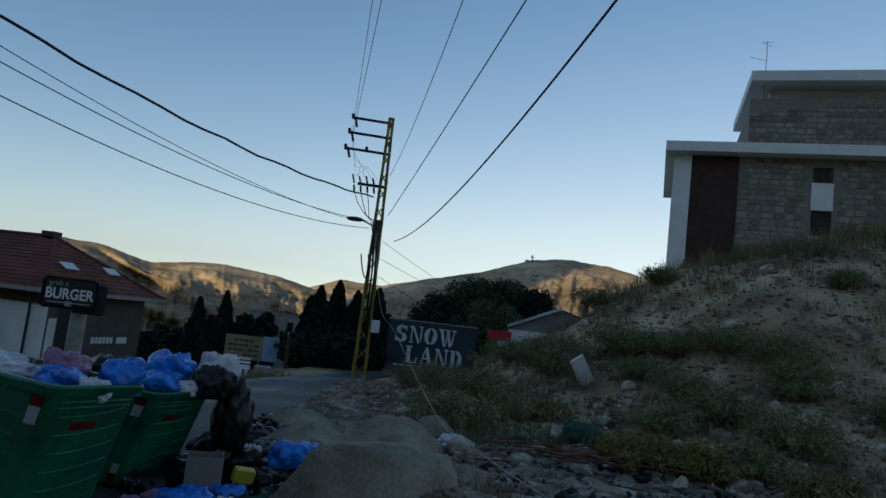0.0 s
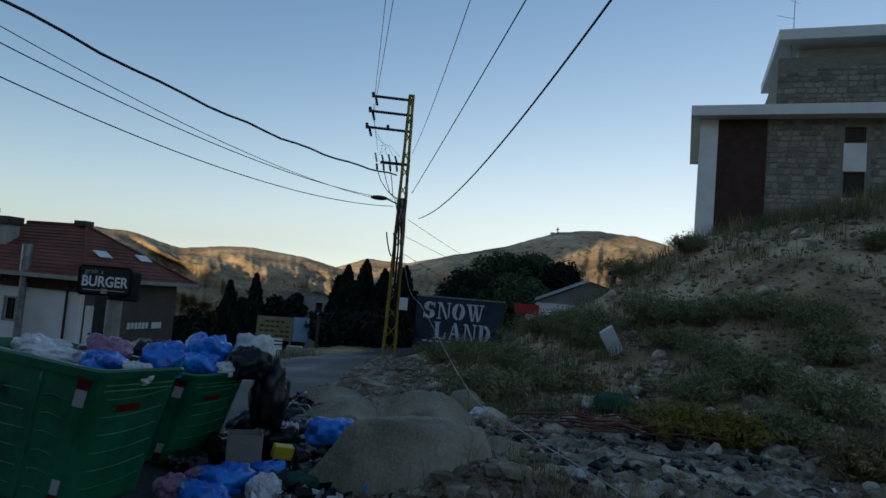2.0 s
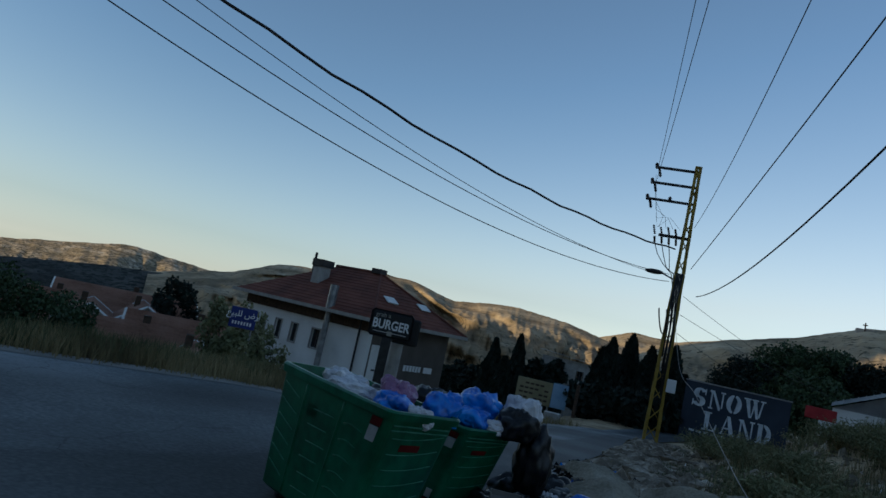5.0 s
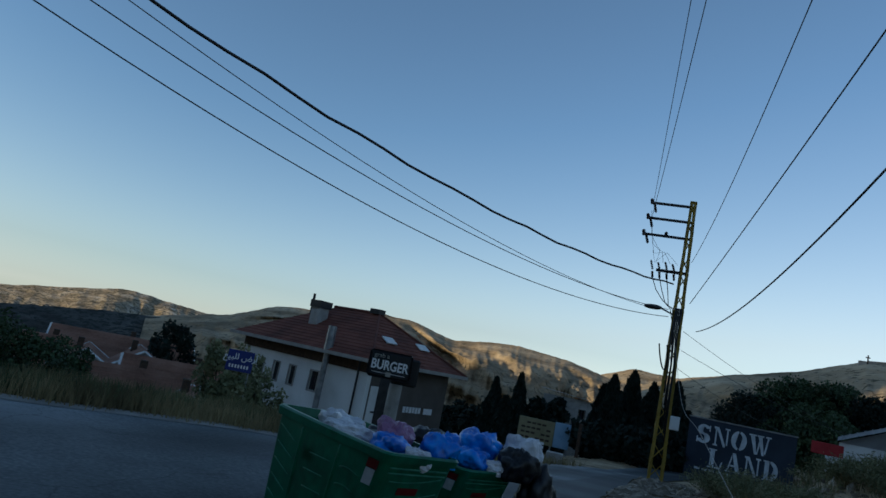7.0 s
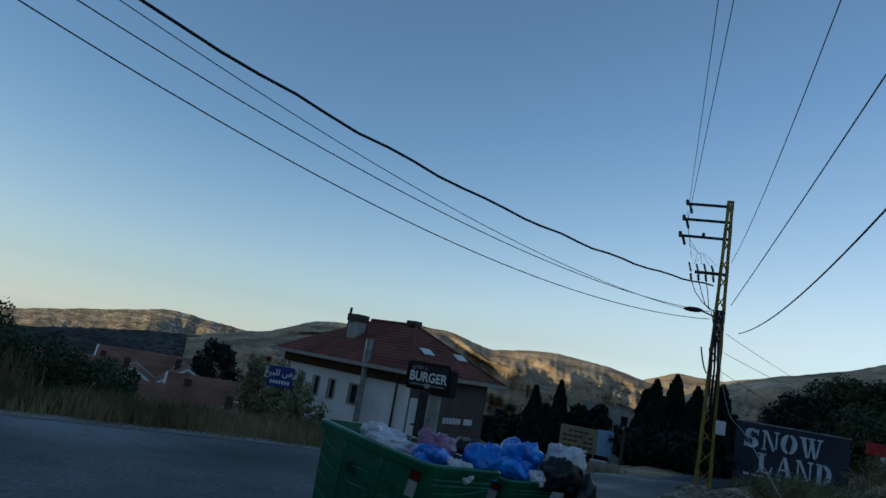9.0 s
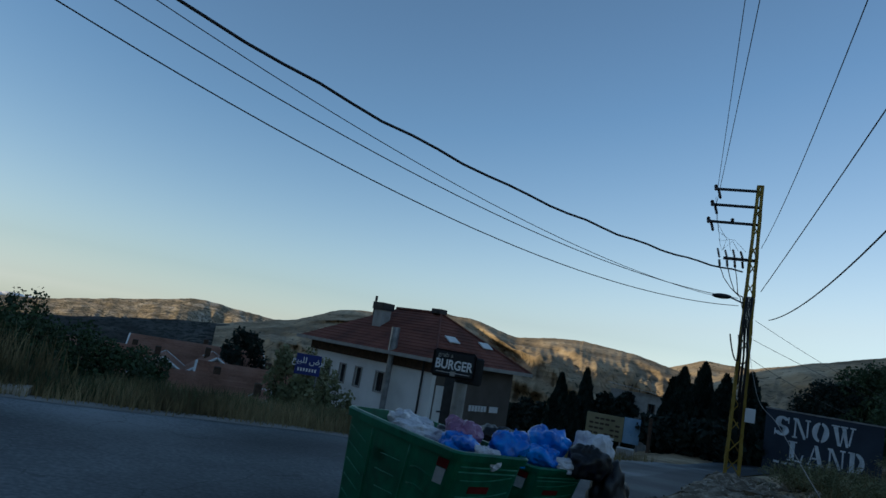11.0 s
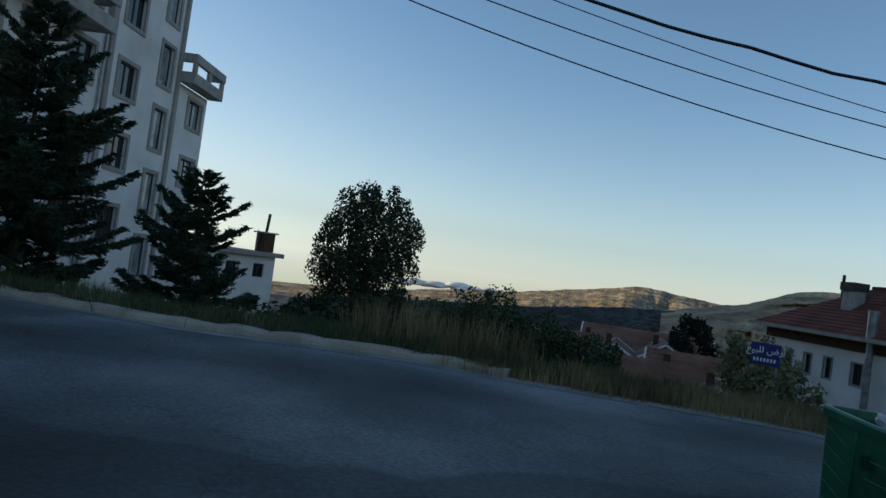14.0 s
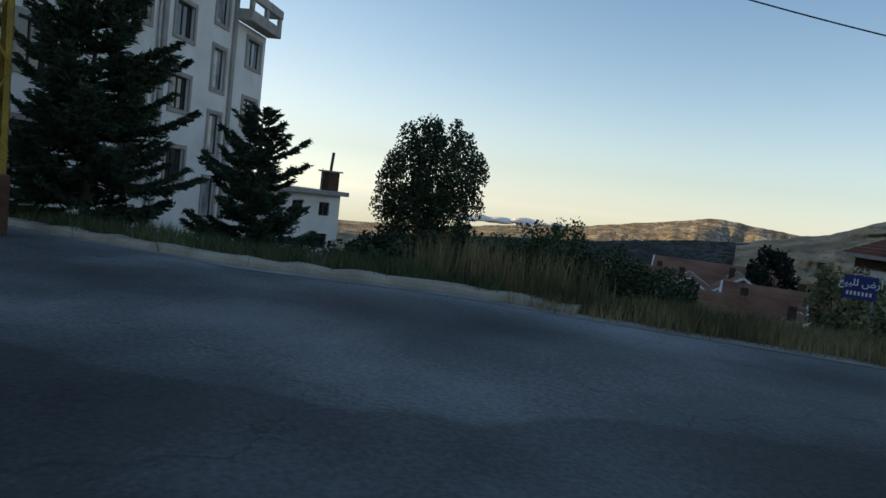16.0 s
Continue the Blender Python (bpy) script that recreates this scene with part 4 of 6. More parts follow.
yb = tagged(part("carton", box(B(), (-0.09, -0.05, 0), (0.09, 0.05, 0.12), 0.008), YELLOWL), "yellow packaging carton among the rubbish", "carton")
yb.matrix_world = pose(-1.25, 6.05, gz(-1.25, 6.05) + 0.12, 10, 8, 30)

# ---- boulders and stones ----
for i, (x, y, sx, sy, sz, zt, turn) in enumerate((
        (-0.10, 5.72, 0.84, 0.58, 0.66, 0.68, 4), (-0.86, 7.35, 0.62, 0.42, 0.40, 0.50, -8), (-0.05, 8.7, 0.70, 0.42, 0.40, 0.46, 14),
        (0.66, 6.9, 0.3, 0.28, 0.3, 0.32, 30), (-1.3, 9.6, 0.5, 0.35, 0.25, 0.28, 5), (0.55, 10.3, 0.4, 0.35, 0.3, 0.30, 60))):
    me = rock_mesh("boulder", (1, 1, 1), 11 + i * 3, BOULDER, 5, 0.30, 0.42, 9)
    lo_, hi_ = (np.array([f(v.co[k] for v in me.vertices) for k in range(3)]) for f in (min, max))
    me.transform(Matrix.Diagonal((2 * sx / (hi_[0] - lo_[0]), 2 * sy / (hi_[1] - lo_[1]), 2 * sz / (hi_[2] - lo_[2]), 1)))
    ob = new("boulder", me)
    ob.matrix_world = pose(x, y, zt - max(v.co.z for v in me.vertices), 0, 0, turn)
    for p in ob.data.polygons:
        p.use_smooth = True
    tagged(ob, "large rounded grey-brown limestone boulder by the roadside", "boulder", "roadside boulders")

rng = np.random.default_rng(5)
pool = [rock_mesh("stone", (0.5, 0.4, 0.34), 50 + i, STONEM, 2, 0.4, 0.3) for i in range(5)]
named = [(15.0, 15.5, 0.30), (25.5, 16.5, 0.5), (21, 17, 0.34), (34, 16, 0.55), (36, 12, 0.4), (29, 13, 0.3), (31, 15.5, 0.3), (13, 9, 0.28), (19, 9.5, 0.22), (23, 9, 0.25), (27, 10.5, 0.22)]
spots = [polar(a, d) * 1.0 for a, d, s in named]
sizes = [s for a, d, s in named]
while len(spots) < 190:
    a, d = rng.uniform(-3, 42), rng.uniform(6, 24)
    q = polar(a, d)
    if q.x > near_edge(q.y) + 0.5:
        spots.append(q)
        sizes.append(rng.uniform(0.10, 0.30) * (0.6 + d / 24))
for q, s in zip(spots, sizes):
    ob = new("stone", pool[int(rng.integers(5))])
    ob.matrix_world = pose(q.x, q.y, gz(q.x, q.y) + 0.08 * s, rng.uniform(0, 360), rng.uniform(0, 50), rng.uniform(0, 360)) @ Matrix.Diagonal((s, s, s * 0.8, 1))
    tagged(ob, "pale loose stone on the earth slope", "stone", "stones on the slope")


def scatter(name, n, spot, size, material, label, seed):
    """Many small angular stones in one mesh."""
    r = np.random.default_rng(seed)
    ico = bmesh.new()
    bmesh.ops.create_icosphere(ico, subdivisions=1, radius=1)
    bv = np.array([v.co[:] for v in ico.verts])
    bf = np.array([[v.index for v in f.verts] for f in ico.faces])
    ico.free()
    bv = bv[:12] if len(bv) > 42 else bv
    xy = spot(r, n)
    z = height(xy[:, 0], xy[:, 1])
    s = size * np.clip(np.exp(r.normal(0, 0.55, len(xy))), 0.3, 2.6)
    V = bv[None] * (1 + 0.35 * r.uniform(-1, 1, (len(xy), len(bv), 1))) * s[:, None, None] * r.uniform(0.5, 1.2, (len(xy), 1, 3))
    V[..., 2] *= 0.7
    V = V + np.column_stack([xy, z + 0.15 * s])[:, None]
    F = bf[None] + (np.arange(len(xy)) * len(bv))[:, None, None]
    return tagged(raw(name, V.reshape(-1, 3), F.reshape(-1, 3), material), label, "stones", kind="stuff")


def on_mound(r, n):
    a, d = r.uniform(-6, 46, n * 2), 5 + 22 * r.uniform(0, 1, n * 2) ** 1.3
    xy = np.stack([d * np.sin(np.radians(a)), d * np.cos(np.radians(a))], 1)
    return xy[xy[:, 0] > near_edge(xy[:, 1]) + 0.35][:n]


def weedy(r, n):
    q = on_mound(r, int(n * 1.5))
    keep = (np.hypot((q[:, 0] - 2.4) / 2.3, (q[:, 1] - 7.4) / 2.0) > 1) & (np.hypot((q[:, 0] + 0.1) / 1.3, (q[:, 1] - 5.6) / 1.0) > 1)
    return q[keep][:n]


def rubble_strip(r, n):
    y = r.uniform(9, 30, n)
    x = near_edge(y) + 0.2 + np.abs(r.normal(0, 0.9, n))
    return np.stack([x, y], 1)


def ash_patch(r, n):
    return np.stack([r.normal(2.3, 1.1, n), r.normal(7.6, 1.1, n)], 1)


ASH = surf("ash_and_gravel", [(0.03, 0.026, 0.022), (0.19, 0.165, 0.13), (0.44, 0.40, 0.34)], 1.9, 0.95, 1.0, detail=12, fine=22)
ta, tr = np.meshgrid(np.linspace(0, 2 * np.pi, 90), np.linspace(0, 1, 26), indexing="ij")
rr_ = 1.9 * (1 + 0.25 * fbm(np.cos(ta) * 1.6, np.sin(ta) * 1.6, 3, 51))
AX, AY = 2.4 + tr * rr_ * 1.15 * np.cos(ta), 7.5 + tr * rr_ * np.sin(ta)
tagged(sheet("ash_patch", AX, AY, height(AX, AY) + 0.03 * (1 - tr ** 6) - 0.03 * tr ** 8 + 0.025 * fbm(AX * 5, AY * 5, 3, 8), ASH), "grey patch of ash and gravel", "ash", kind="structure")
scatter("rubble", 11000, on_mound, 0.036, STONEM, "small stones and rubble on the slope", 3)
scatter("rubble", 800, on_mound, 0.085, STONEM, "larger broken stones on the slope", 13)
scatter("rubble", 1700, rubble_strip, 0.095, STONEM, "rubble and broken stone along the road's edge", 4)
def heap_top(r, n):
    return np.stack([r.normal(0.55, 0.45, n), r.normal(5.3, 0.3, n)], 1)


scatter("gravel", 1400, heap_top, 0.016, STONEM, "pebbles and clods on the dirt heap by the boulder", 9)
scatter("gravel", 8000, ash_patch, 0.019, STONEM, "pale gravel and ash on the ground", 6)
scatter("charred_debris", 900, ash_patch, 0.045, BLACKBAG, "charred black scraps among the gravel", 8)


def litter_strip(r, n):
    y = r.uniform(5, 12, n)
    return np.stack([near_edge(y) + np.abs(r.normal(0.2, 0.35, n)), y], 1)


def litter(name, n, spot, size, material, label, seed):
    r = np.random.default_rng(seed)
    xy = spot(r, n)
    c = np.column_stack([xy, height(xy[:, 0], xy[:, 1]) + 0.03 + 0.05 * r.uniform(0, 1, len(xy))])
    v, f = leaves(c, size, r, 1.5)
    return tagged(raw(name, v, f, material), label, "litter", kind="stuff")


litter("litter", 260, litter_strip, 0.08, WHITEBAG, "torn white paper and plastic scraps", 21)
litter("litter", 40, litter_strip, 0.10, BLUEBAG, "torn blue plastic scraps", 22)
litter("litter", 320, litter_strip, 0.12, BLACKBAG, "torn black plastic scraps", 23)
litter("litter", 50, on_mound, 0.07, WHITEBAG, "white scraps scattered on the slope", 24)

# a leaning slab, a heap of red pipes, a green sack
sl = tagged(part("concrete_slab", box(B(), (-0.16, -0.04, 0), (0.16, 0.04, 0.72), 0.015), PLASTER), "pale broken concrete slab leaning on the slope", "slab")
q = polar(15.1, 15)
sl.matrix_world = pose(q.x, q.y, gz(q.x, q.y) - 0.1, 10, -35, 10)
for i in range(26):
    q = Vector((1.35 + rng.uniform(0, 1.9), 8.6 + rng.uniform(-0.35, 0.5), 0))
    L, an = rng.uniform(0.35, 0.9), rng.uniform(-0.6, 0.5)
    z = gz(q.x, q.y) + 0.04 + 0.2 * rng.uniform(0, 1)
    d = Vector((math.cos(an), math.sin(an), rng.uniform(-0.12, 0.12))) * L / 2
    ob = tube("pipe", [q + Vector((0, 0, z)) - d, q + Vector((0, 0, z + rng.uniform(-0.03, 0.08))), q + Vector((0, 0, z)) + d], rng.uniform(0.008, 0.02), REDPIPE)
    tagged(ob, "broken red-brown plastic pipe in a heap", "pipe", "heap of red pipes")
q = polar(15.1, 10.8)
bag((q.x, q.y, gz(q.x, q.y) - 0.02), (0.32, 0.25, 0.25), GREENS, "dark green sack lying on the slope", 71, 0)
for a, d, L in ((12, 13, 0.9), (9, 12, 0.7), (13.5, 11.5, 0.6)):
    q = polar(a, d)
    z = gz(q.x, q.y) + 0.06
    tagged(part("plank", box(B(), (-L / 2, -0.05, -0.015), (L / 2, 0.05, 0.015), 0.004), CARD), "weathered plank lying on the slope", "plank").matrix_world = pose(q.x, q.y, z, 15, -12, 30 + 5 * d)

# ---- hotel on the hill ----
ht = thing("hotel", (16.6, 47.2, 0), "modern stone-clad hotel block with flat white roofs", "building", turn=math.degrees(math.atan2(-0.334, 0.943)))
holes = [(9.6, 10.85, 14.1, 15.15), (9.6, 10.85, 10.4, 12.1), (9.6, 10.85, 6.5, 8.2), (18.0, 22.0, 12.6, 15.3)]
part("wall", facade(B(), 0.6, 24, 2, 15.75, holes, 0.0, 0.35), MORTAR, ht)
part("side_wall", box(B(), (0.6, 0.36, 2), (0.95, 14, 15.75)), WHITEP, ht)
part("rear_wall", box(B(), (0.96, 13.6, 2), (24, 14, 15.75)), MORTAR, ht)
part("corner_pier", box(B(), (0.55, -0.12, 2), (1.75, -0.003, 15.74), 0.02), WHITEP, ht, "smooth white corner pier")
part("rust_panel", box(B(), (1.76, -0.06, 2), (4.9, -0.003, 15.74), 0.01), RUSTP, ht, "dark rust-brown cladding panel")
part("white_panel", box(B(), (9.55, -0.05, 12.15), (10.9, -0.003, 14.05), 0.01), WHITEP, ht)
part("white_panel", box(B(), (9.55, -0.05, 8.25), (10.9, -0.003, 10.35), 0.01), WHITEP, ht)
for h in holes:
    window_in(ht, h, 0.0, -1, GLASS, mullions=1 if h[1] - h[0] < 2 else 3)
rf = part("roof", box(B(), (-0.1, -1.1, 15.76), (26, 15, 16.5), 0.03), WHITEP, ht, "white overhanging flat roof")
part("tower_wall", facade(B(), 5.4, 17.2, 16.51, 20.2, [], 0.4, 0.75), MORTAR, ht)
part("tower_side", box(B(), (5.4, 0.76, 16.51), (5.75, 11, 19.4)), MORTAR, ht)
part("tower_core", box(B(), (6.8, 1.6, 16.52), (15.6, 10, 21.2)), PLASTER, ht, "recessed pale upper wall")
part("tower_roof", box(B(), (5.3, -0.4, 21.21), (17.4, 11.5, 21.98), 0.03), WHITEP, ht, "white overhanging tower roof")
part("stair_head", box(B(), (15.8, 0.2, 16.52), (17.9, 4, 18.6), 0.03), MORTAR, ht)
part("stair_head_cap", box(B(), (15.6, 0.0, 18.61), (18.1, 4.2, 18.75)), FRAMED, ht)
part("post", rod(B(), (6.2, 0.6, 19.3), (6.2, 0.6, 21.25), 0.05), STEEL, ht)
an = part("antenna", rod(B(), (6.3, 0.6, 21.98), (6.3, 0.6, 24.6), 0.025), STEEL, ht)
part("antenna_arm", rod(B(), (5.2, 0.6, 23.4), (6.3, 0.6, 23.1), 0.015), STEEL, an)
part("antenna_arm", rod(B(), (5.9, 0.6, 24.5), (6.8, 0.6, 24.5), 0.012), STEEL, an)
part("antenna_arm", rod(B(), (6.0, 0.3, 24.3), (6.7, 0.9, 24.3), 0.012), STEEL, an)


def stone_cladding(parent, x0, x1, z0, z1, y, seed, skip=(), size=0.55, top=None):
    """Irregular flat stones, each with its own edges, proud of the joint; the joined rest in one mesh."""
    r = random.Random(seed)
    z = z0
    bm = B()
    while z < z1 - 0.1:
        hh = r.uniform(0.75, 1.2) * size * 0.75
        x = x0 - r.uniform(0, 0.4)
        while x < x1 - 0.08:
            w = r.uniform(0.6, 1.5) * size
            a, b, c, d = max(x, x0), min(x + w, x1), z, min(z + hh, z1)
            tp = z1 if top is None else top((a + b) / 2)
            d = min(d, tp)
            if b - a > 0.12 and d - c > 0.12 and not any(a < s[1] and b > s[0] and c < s[3] and d > s[2] for s in skip):
                j = 0.22 * size
                q = [(a + 0.02, c + r.uniform(0, j)), ((a + b) / 2 + r.uniform(-j, j), c + r.uniform(0, j) * 0.6), (b - 0.02 - r.uniform(0, j), c + r.uniform(0, j)), (b - r.uniform(0.02, j), (c + d) / 2),
                     (b - r.uniform(0.02, j), d - r.uniform(0, j)), ((a + b) / 2 + r.uniform(-j, j), d - 0.02), (a + r.uniform(0.02, j), d - r.uniform(0, j)), (a + r.uniform(0.0, j * 0.6), (c + d) / 2)]
                f = y - r.uniform(0.03, 0.06)
                v0 = [bm.verts.new((px, y - 0.003, pz)) for px, pz in q]
                v1 = [bm.verts.new((px * 0.94 + (a + b) * 0.03, f, pz * 0.94 + (c + d) * 0.03)) for px, pz in q]
                bm.faces.new(v1)
                for i in range(8):
                    bm.faces.new((v0[i], v0[(i + 1) % 8], v1[(i + 1) % 8], v1[i]))
            x += w
        z += hh
    bmesh.ops.recalc_face_normals(bm, faces=bm.faces)
    ob = part("stone_cladding", bm, STONE_I, parent, "rough irregular stone cladding")
    ob["kind"] = "stuff"


def island_variant(src, name, amount):
    m = src.copy()
    m.name = name
    nt = m.node_tree
    g = nt.nodes.new("ShaderNodeNewGeometry")
    oi = [n for n in nt.nodes if n.bl_idname == "ShaderNodeObjectInfo"][0]
    for l in list(oi.outputs["Random"].links):
        nt.links.new(g.outputs["Random Per Island"], l.to_socket)
    return m


STONE_I = island_variant(STONE, "stone_cladding_islands", 0.5)
stone_cladding(ht, 4.92, 18.0, 4, 15.72, 0.0, 4, [(9.5, 10.95, 2, 15.7)])
stone_cladding(ht, 5.4, 17.2, 16.52, 20.2, 0.4, 9, [(15.75, 18, 16, 19)], top=lambda x: 19.2 + 1.0 * (x - 5.4) / 11.8)

# ---- apartment block across the road ----
ap = thing("apartment_block", (-36.4, 2.10, 0), "white plastered apartment block with grey window surrounds and balconies", "building", turn=math.degrees(math.atan2(-0.451, 0.892)))
aw = []
for k in range(-1, 4):
    z = 3.75 + 2.85 * k
    aw += ([(0.55, 2.05, z + 0.25, z + 1.5, PALEGLASS, 1)] if k < 2 else []) + [(4.2, 5.25, z - 1.4, z + 0.35 if k < 3 else z + 0.2, PALEGLASS, 0), (7.05, 8.4, z + 0.15, z + 1.45, GLASS, 1), (10.1, 11.5, z + 0.1, z + 1.4, GLASS, 1), (14.9, 16.2, z + 0.15, z + 1.55, GLASS, 1)]
    if k > 0:
        aw.append((13.3, 13.85, z + 0.6, z + 1.2, GLASS, 0))
aw += [(17.6, 19.0, 3.75 + 2.85 * k + 0.1, 3.75 + 2.85 * k + 1.5, GLASS, 1) for k in range(-1, 4)]
holes = [w[:4] for w in aw]
part("wall", facade(B(), 0, 3.4, -6, 8.6, [h for h in holes if h[1] < 3.4], -0.3, 0.0), PLASTER, ap)
part("wall", facade(B(), 3.401, 20.5, -6, 16.4, [h for h in holes if h[0] > 3.4], -0.3, 0.0), PLASTER, ap)
part("end_wall", box(B(), (-0.002, -12, -6), (0.3, -0.301, 8.6)), PLASTER, ap)
part("end_wall", box(B(), (3.401, -12, 8.6), (3.7, -0.301, 16.4)), PLASTER, ap)
part("terrace_floor", box(B(), (0.302, -11.69, 8.3), (3.4, -0.302, 8.58)), CONC, ap)
part("rear_wall", box(B(), (0.301, -12, -6), (20.5, -11.7, 16.4)), PLASTER, ap)
part("end_wall", box(B(), (20.2, -11.699, -6), (20.5, -0.301, 16.4)), PLASTER, ap)
part("roof", box(B(), (3.0, -12.3, 16.41), (20.9, 0.4, 16.75), 0.03), CONC, ap)
for w in aw:
    window_in(ap, w[:4], 0.0, 1, w[4], 0.17, w[5], TRIMG)
for x in (3.55, 9.2):
    part("pilaster", box(B(), (x - 0.14, 0.003, -5), (x + 0.14, 0.12, 16.3), 0.01), TRIMG, ap)
for (x0, x1, z, dep) in ((-0.1, 3.4, 8.62, 0.75), (11.0, 17.4, 8.2, 1.25), (11.0, 17.4, 11.15, 1.25)):
    b = part("balcony", box(B(), (x0, 0.004, z), (x1, dep, z + 0.52), 0.03), CONC, ap, "heavy concrete balcony with an open rail")
    part("rail", box(B(), (x0 - 0.03, dep - 0.2, z + 0.96), (x1 + 0.03, dep + 0.03, z + 1.38), 0.03), CONC, b)
    part("rail", box(B(), (x0 - 0.03, 0.01, z + 0.96), (x0 + 0.17, dep - 0.21, z + 1.38), 0.03), CONC, b)
    part("rail", box(B(), (x1 - 0.17, 0.01, z + 0.96), (x1 + 0.03, dep - 0.21, z + 1.38), 0.03), CONC, b)
    n = max(3, int((x1 - x0) / 1.4) + 1)
    for i in range(n):
        x = x0 + 0.12 + (x1 - x0 - 0.24) * i / (n - 1)
        part("baluster", box(B(), (x - 0.13, dep - 0.18, z + 0.525), (x + 0.13, dep - 0.02, z + 0.955)), CONC, b)
part("drainpipe", rod(B(), (9.6, 0.08, -5), (9.6, 0.08, 16.2), 0.05), STEEL, ap)

# ---- small white house with a chimney ----
hut = thing("white_house", (-44.6, 6.1, 0), "small white flat-roofed house with a brick chimney", "house", turn=118)
# local x runs along its front, y into the house
hh = [(0.9, 1.75, -0.55, 0.35), (0.7, 1.75, -2.75, -1.75), (-1.2, -0.4, -0.55, 0.35)]
part("wall", facade(B(), -3.2, 2.6, -6.5, 0.85, hh, 0, 0.25), PLASTER, hut)
part("end_wall", box(B(), (2.351, 0.251, -6.5), (2.6, 6, 0.85)), PLASTER, hut)
part("end_wall", box(B(), (-3.2, 0.251, -6.5), (-2.95, 6, 0.85)), PLASTER, hut)
part("rear_wall", box(B(), (-2.949, 5.75, -6.5), (2.35, 6, 0.85)), PLASTER, hut)
for h in hh:
    window_in(hut, h, 0.0, -1, GLASS, 0.0, 1)
part("roof", box(B(), (-3.6, -0.5, 0.851), (2.95, 6.4, 1.15), 0.03), TRIMG, hut, "grey overhanging roof slab")
ch = part("chimney", box(B(), (1.7, 0.3, 1.151), (2.6, 1.2, 2.4), 0.02), RUSTY, hut, "brown brick chimney")
part("chimney_cap", box(B(), (1.55, 0.15, 2.401), (2.75, 1.35, 2.5)), TRIMG, ch)
part("flue", rod(B(), (2.15, 0.75, 2.5), (2.25, 0.75, 3.75), 0.1), BLACKM, ch)
part("aerial", rod(B(), (1.3, 0.5, 1.15), (1.3, 0.5, 2.6), 0.025), STEEL, hut)


# ---- restaurant house with the hip roof ----
hs = thing("restaurant_house", (-17.3, 31.6, 0), "white and brown house with a red hip roof", "house", turn=-15.1)
# eaves from (-13, 0) to (0, 0) to (0, 8.8); walls stand 0.8 inside
hw = [(-12.0 + 1.55 * i, -11.45 + 1.55 * i, -1.35, -0.25) for i in range(4)] + [(-5.4, -4.7, -1.35, -0.25), (-12, -11.0, -5, -3), (-9.6, -8.9, -4.2, -3.2)]
part("front_wall", facade(B(), -12.2, -0.8, -6, 0.95, hw, 0.8, 1.1), PLASTER, hs, "white plastered wall")
for h in hw:
    window_in(hs, h, 0.8, -1, GLASS, 0.08, 1, TRIMG)
part("side_wall", box(B(), (-1.1, 1.101, -6), (-0.8, 8.0, 0.95)), BROWNW, hs, "brown rendered wall")
part("rear_wall", box(B(), (-12.2, 7.7, -6), (-1.101, 8.0, 0.95)), PLASTER, hs)
part("side_wall", box(B(), (-12.2, 1.101, -6), (-11.9, 7.699, 0.95)), PLASTER, hs)
# shade of the deep eaves, put in as a dark timber strip
part("eave_shade_strip", box(B(), (-12.3, 0.72, 0.35), (-0.7, 0.797, 0.949)), TIMBER, hs, "dark timber-coloured strip for the shade under the eaves")
part("downpipe", rod(B(), (-1.5, 0.7, -5.5), (-1.5, 0.7, 0.9), 0.06), BLACKM, hs)
part("pale_panel", box(B(), (-0.797, 1.2, -2.9), (-0.75, 3.2, -0.3), 0.01), PLASTER, hs, "pale sign panel on the wall")
for i in range(3):
    part("panel_bar", box(B(), (-0.748, 1.5 + 0.45 * i, -1.75), (-0.74, 1.8 + 0.45 * i, -1.65)), BLACKM, hs)
for i in range(6):
    part("sign_stroke", box(B(), (-0.79, 4.2 + 0.28 * i, -1.55 + 0.02 * (i % 2)), (-0.75, 4.40 + 0.28 * i, -1.2)), LETTER, hs)
part("sign_plate", box(B(), (-0.79, 6.1, -1.55), (-0.75, 6.9, -1.2)), LETTER, hs)
for y0, y1 in ((3.6, 4.4), (4.9, 5.6), (6.0, 7.4)):
    part("door", box(B(), (-0.797, y0, -5.5), (-0.72, y1, -2.6)), FRAMED, hs, "dark glazed opening")
aw_ = B()
v = [aw_.verts.new(p) for p in ((-0.79, 2.0, -2.6), (-0.79, 5.0, -2.6), (0.9, 5.0, -3.2), (0.9, 2.0, -3.2))]
aw_.faces.new(v)
bmesh.ops.solidify(aw_, geom=aw_.faces, thickness=0.05)
part("awning", aw_, TRIMG, hs, "grey shop awning")
bm = B()
e = [bm.verts.new(p) for p in ((-13, 0, 1.05), (0, 0, 1.05), (0, 8.8, 1.05), (-13, 8.8, 1.05))]
r0, r1 = bm.verts.new((-8.6, 4.4, 3.85)), bm.verts.new((-4.4, 4.4, 3.85))
for f in ((e[0], e[1], r1, r0), (e[1], e[2], r1), (e[2], e[3], r0, r1), (e[3], e[0], r0)):
    bm.faces.new(f)
roof = part("roof", bm, ROOFT, hs, "weathered red tiled hip roof")
part("soffit", box(B(), (-12.95, 0.05, 0.951), (-0.05, 8.75, 1.0)), TIMBER, hs)
for lo, hi in (((-13.05, -0.06, 0.92), (0.05, -0.001, 1.12)), ((0.001, -0.06, 0.92), (0.06, 8.85, 1.12)), ((-13.06, 0, 0.92), (-13.001, 8.85, 1.12))):
    part("fascia", box(B(), lo, hi), TRIMG, hs)
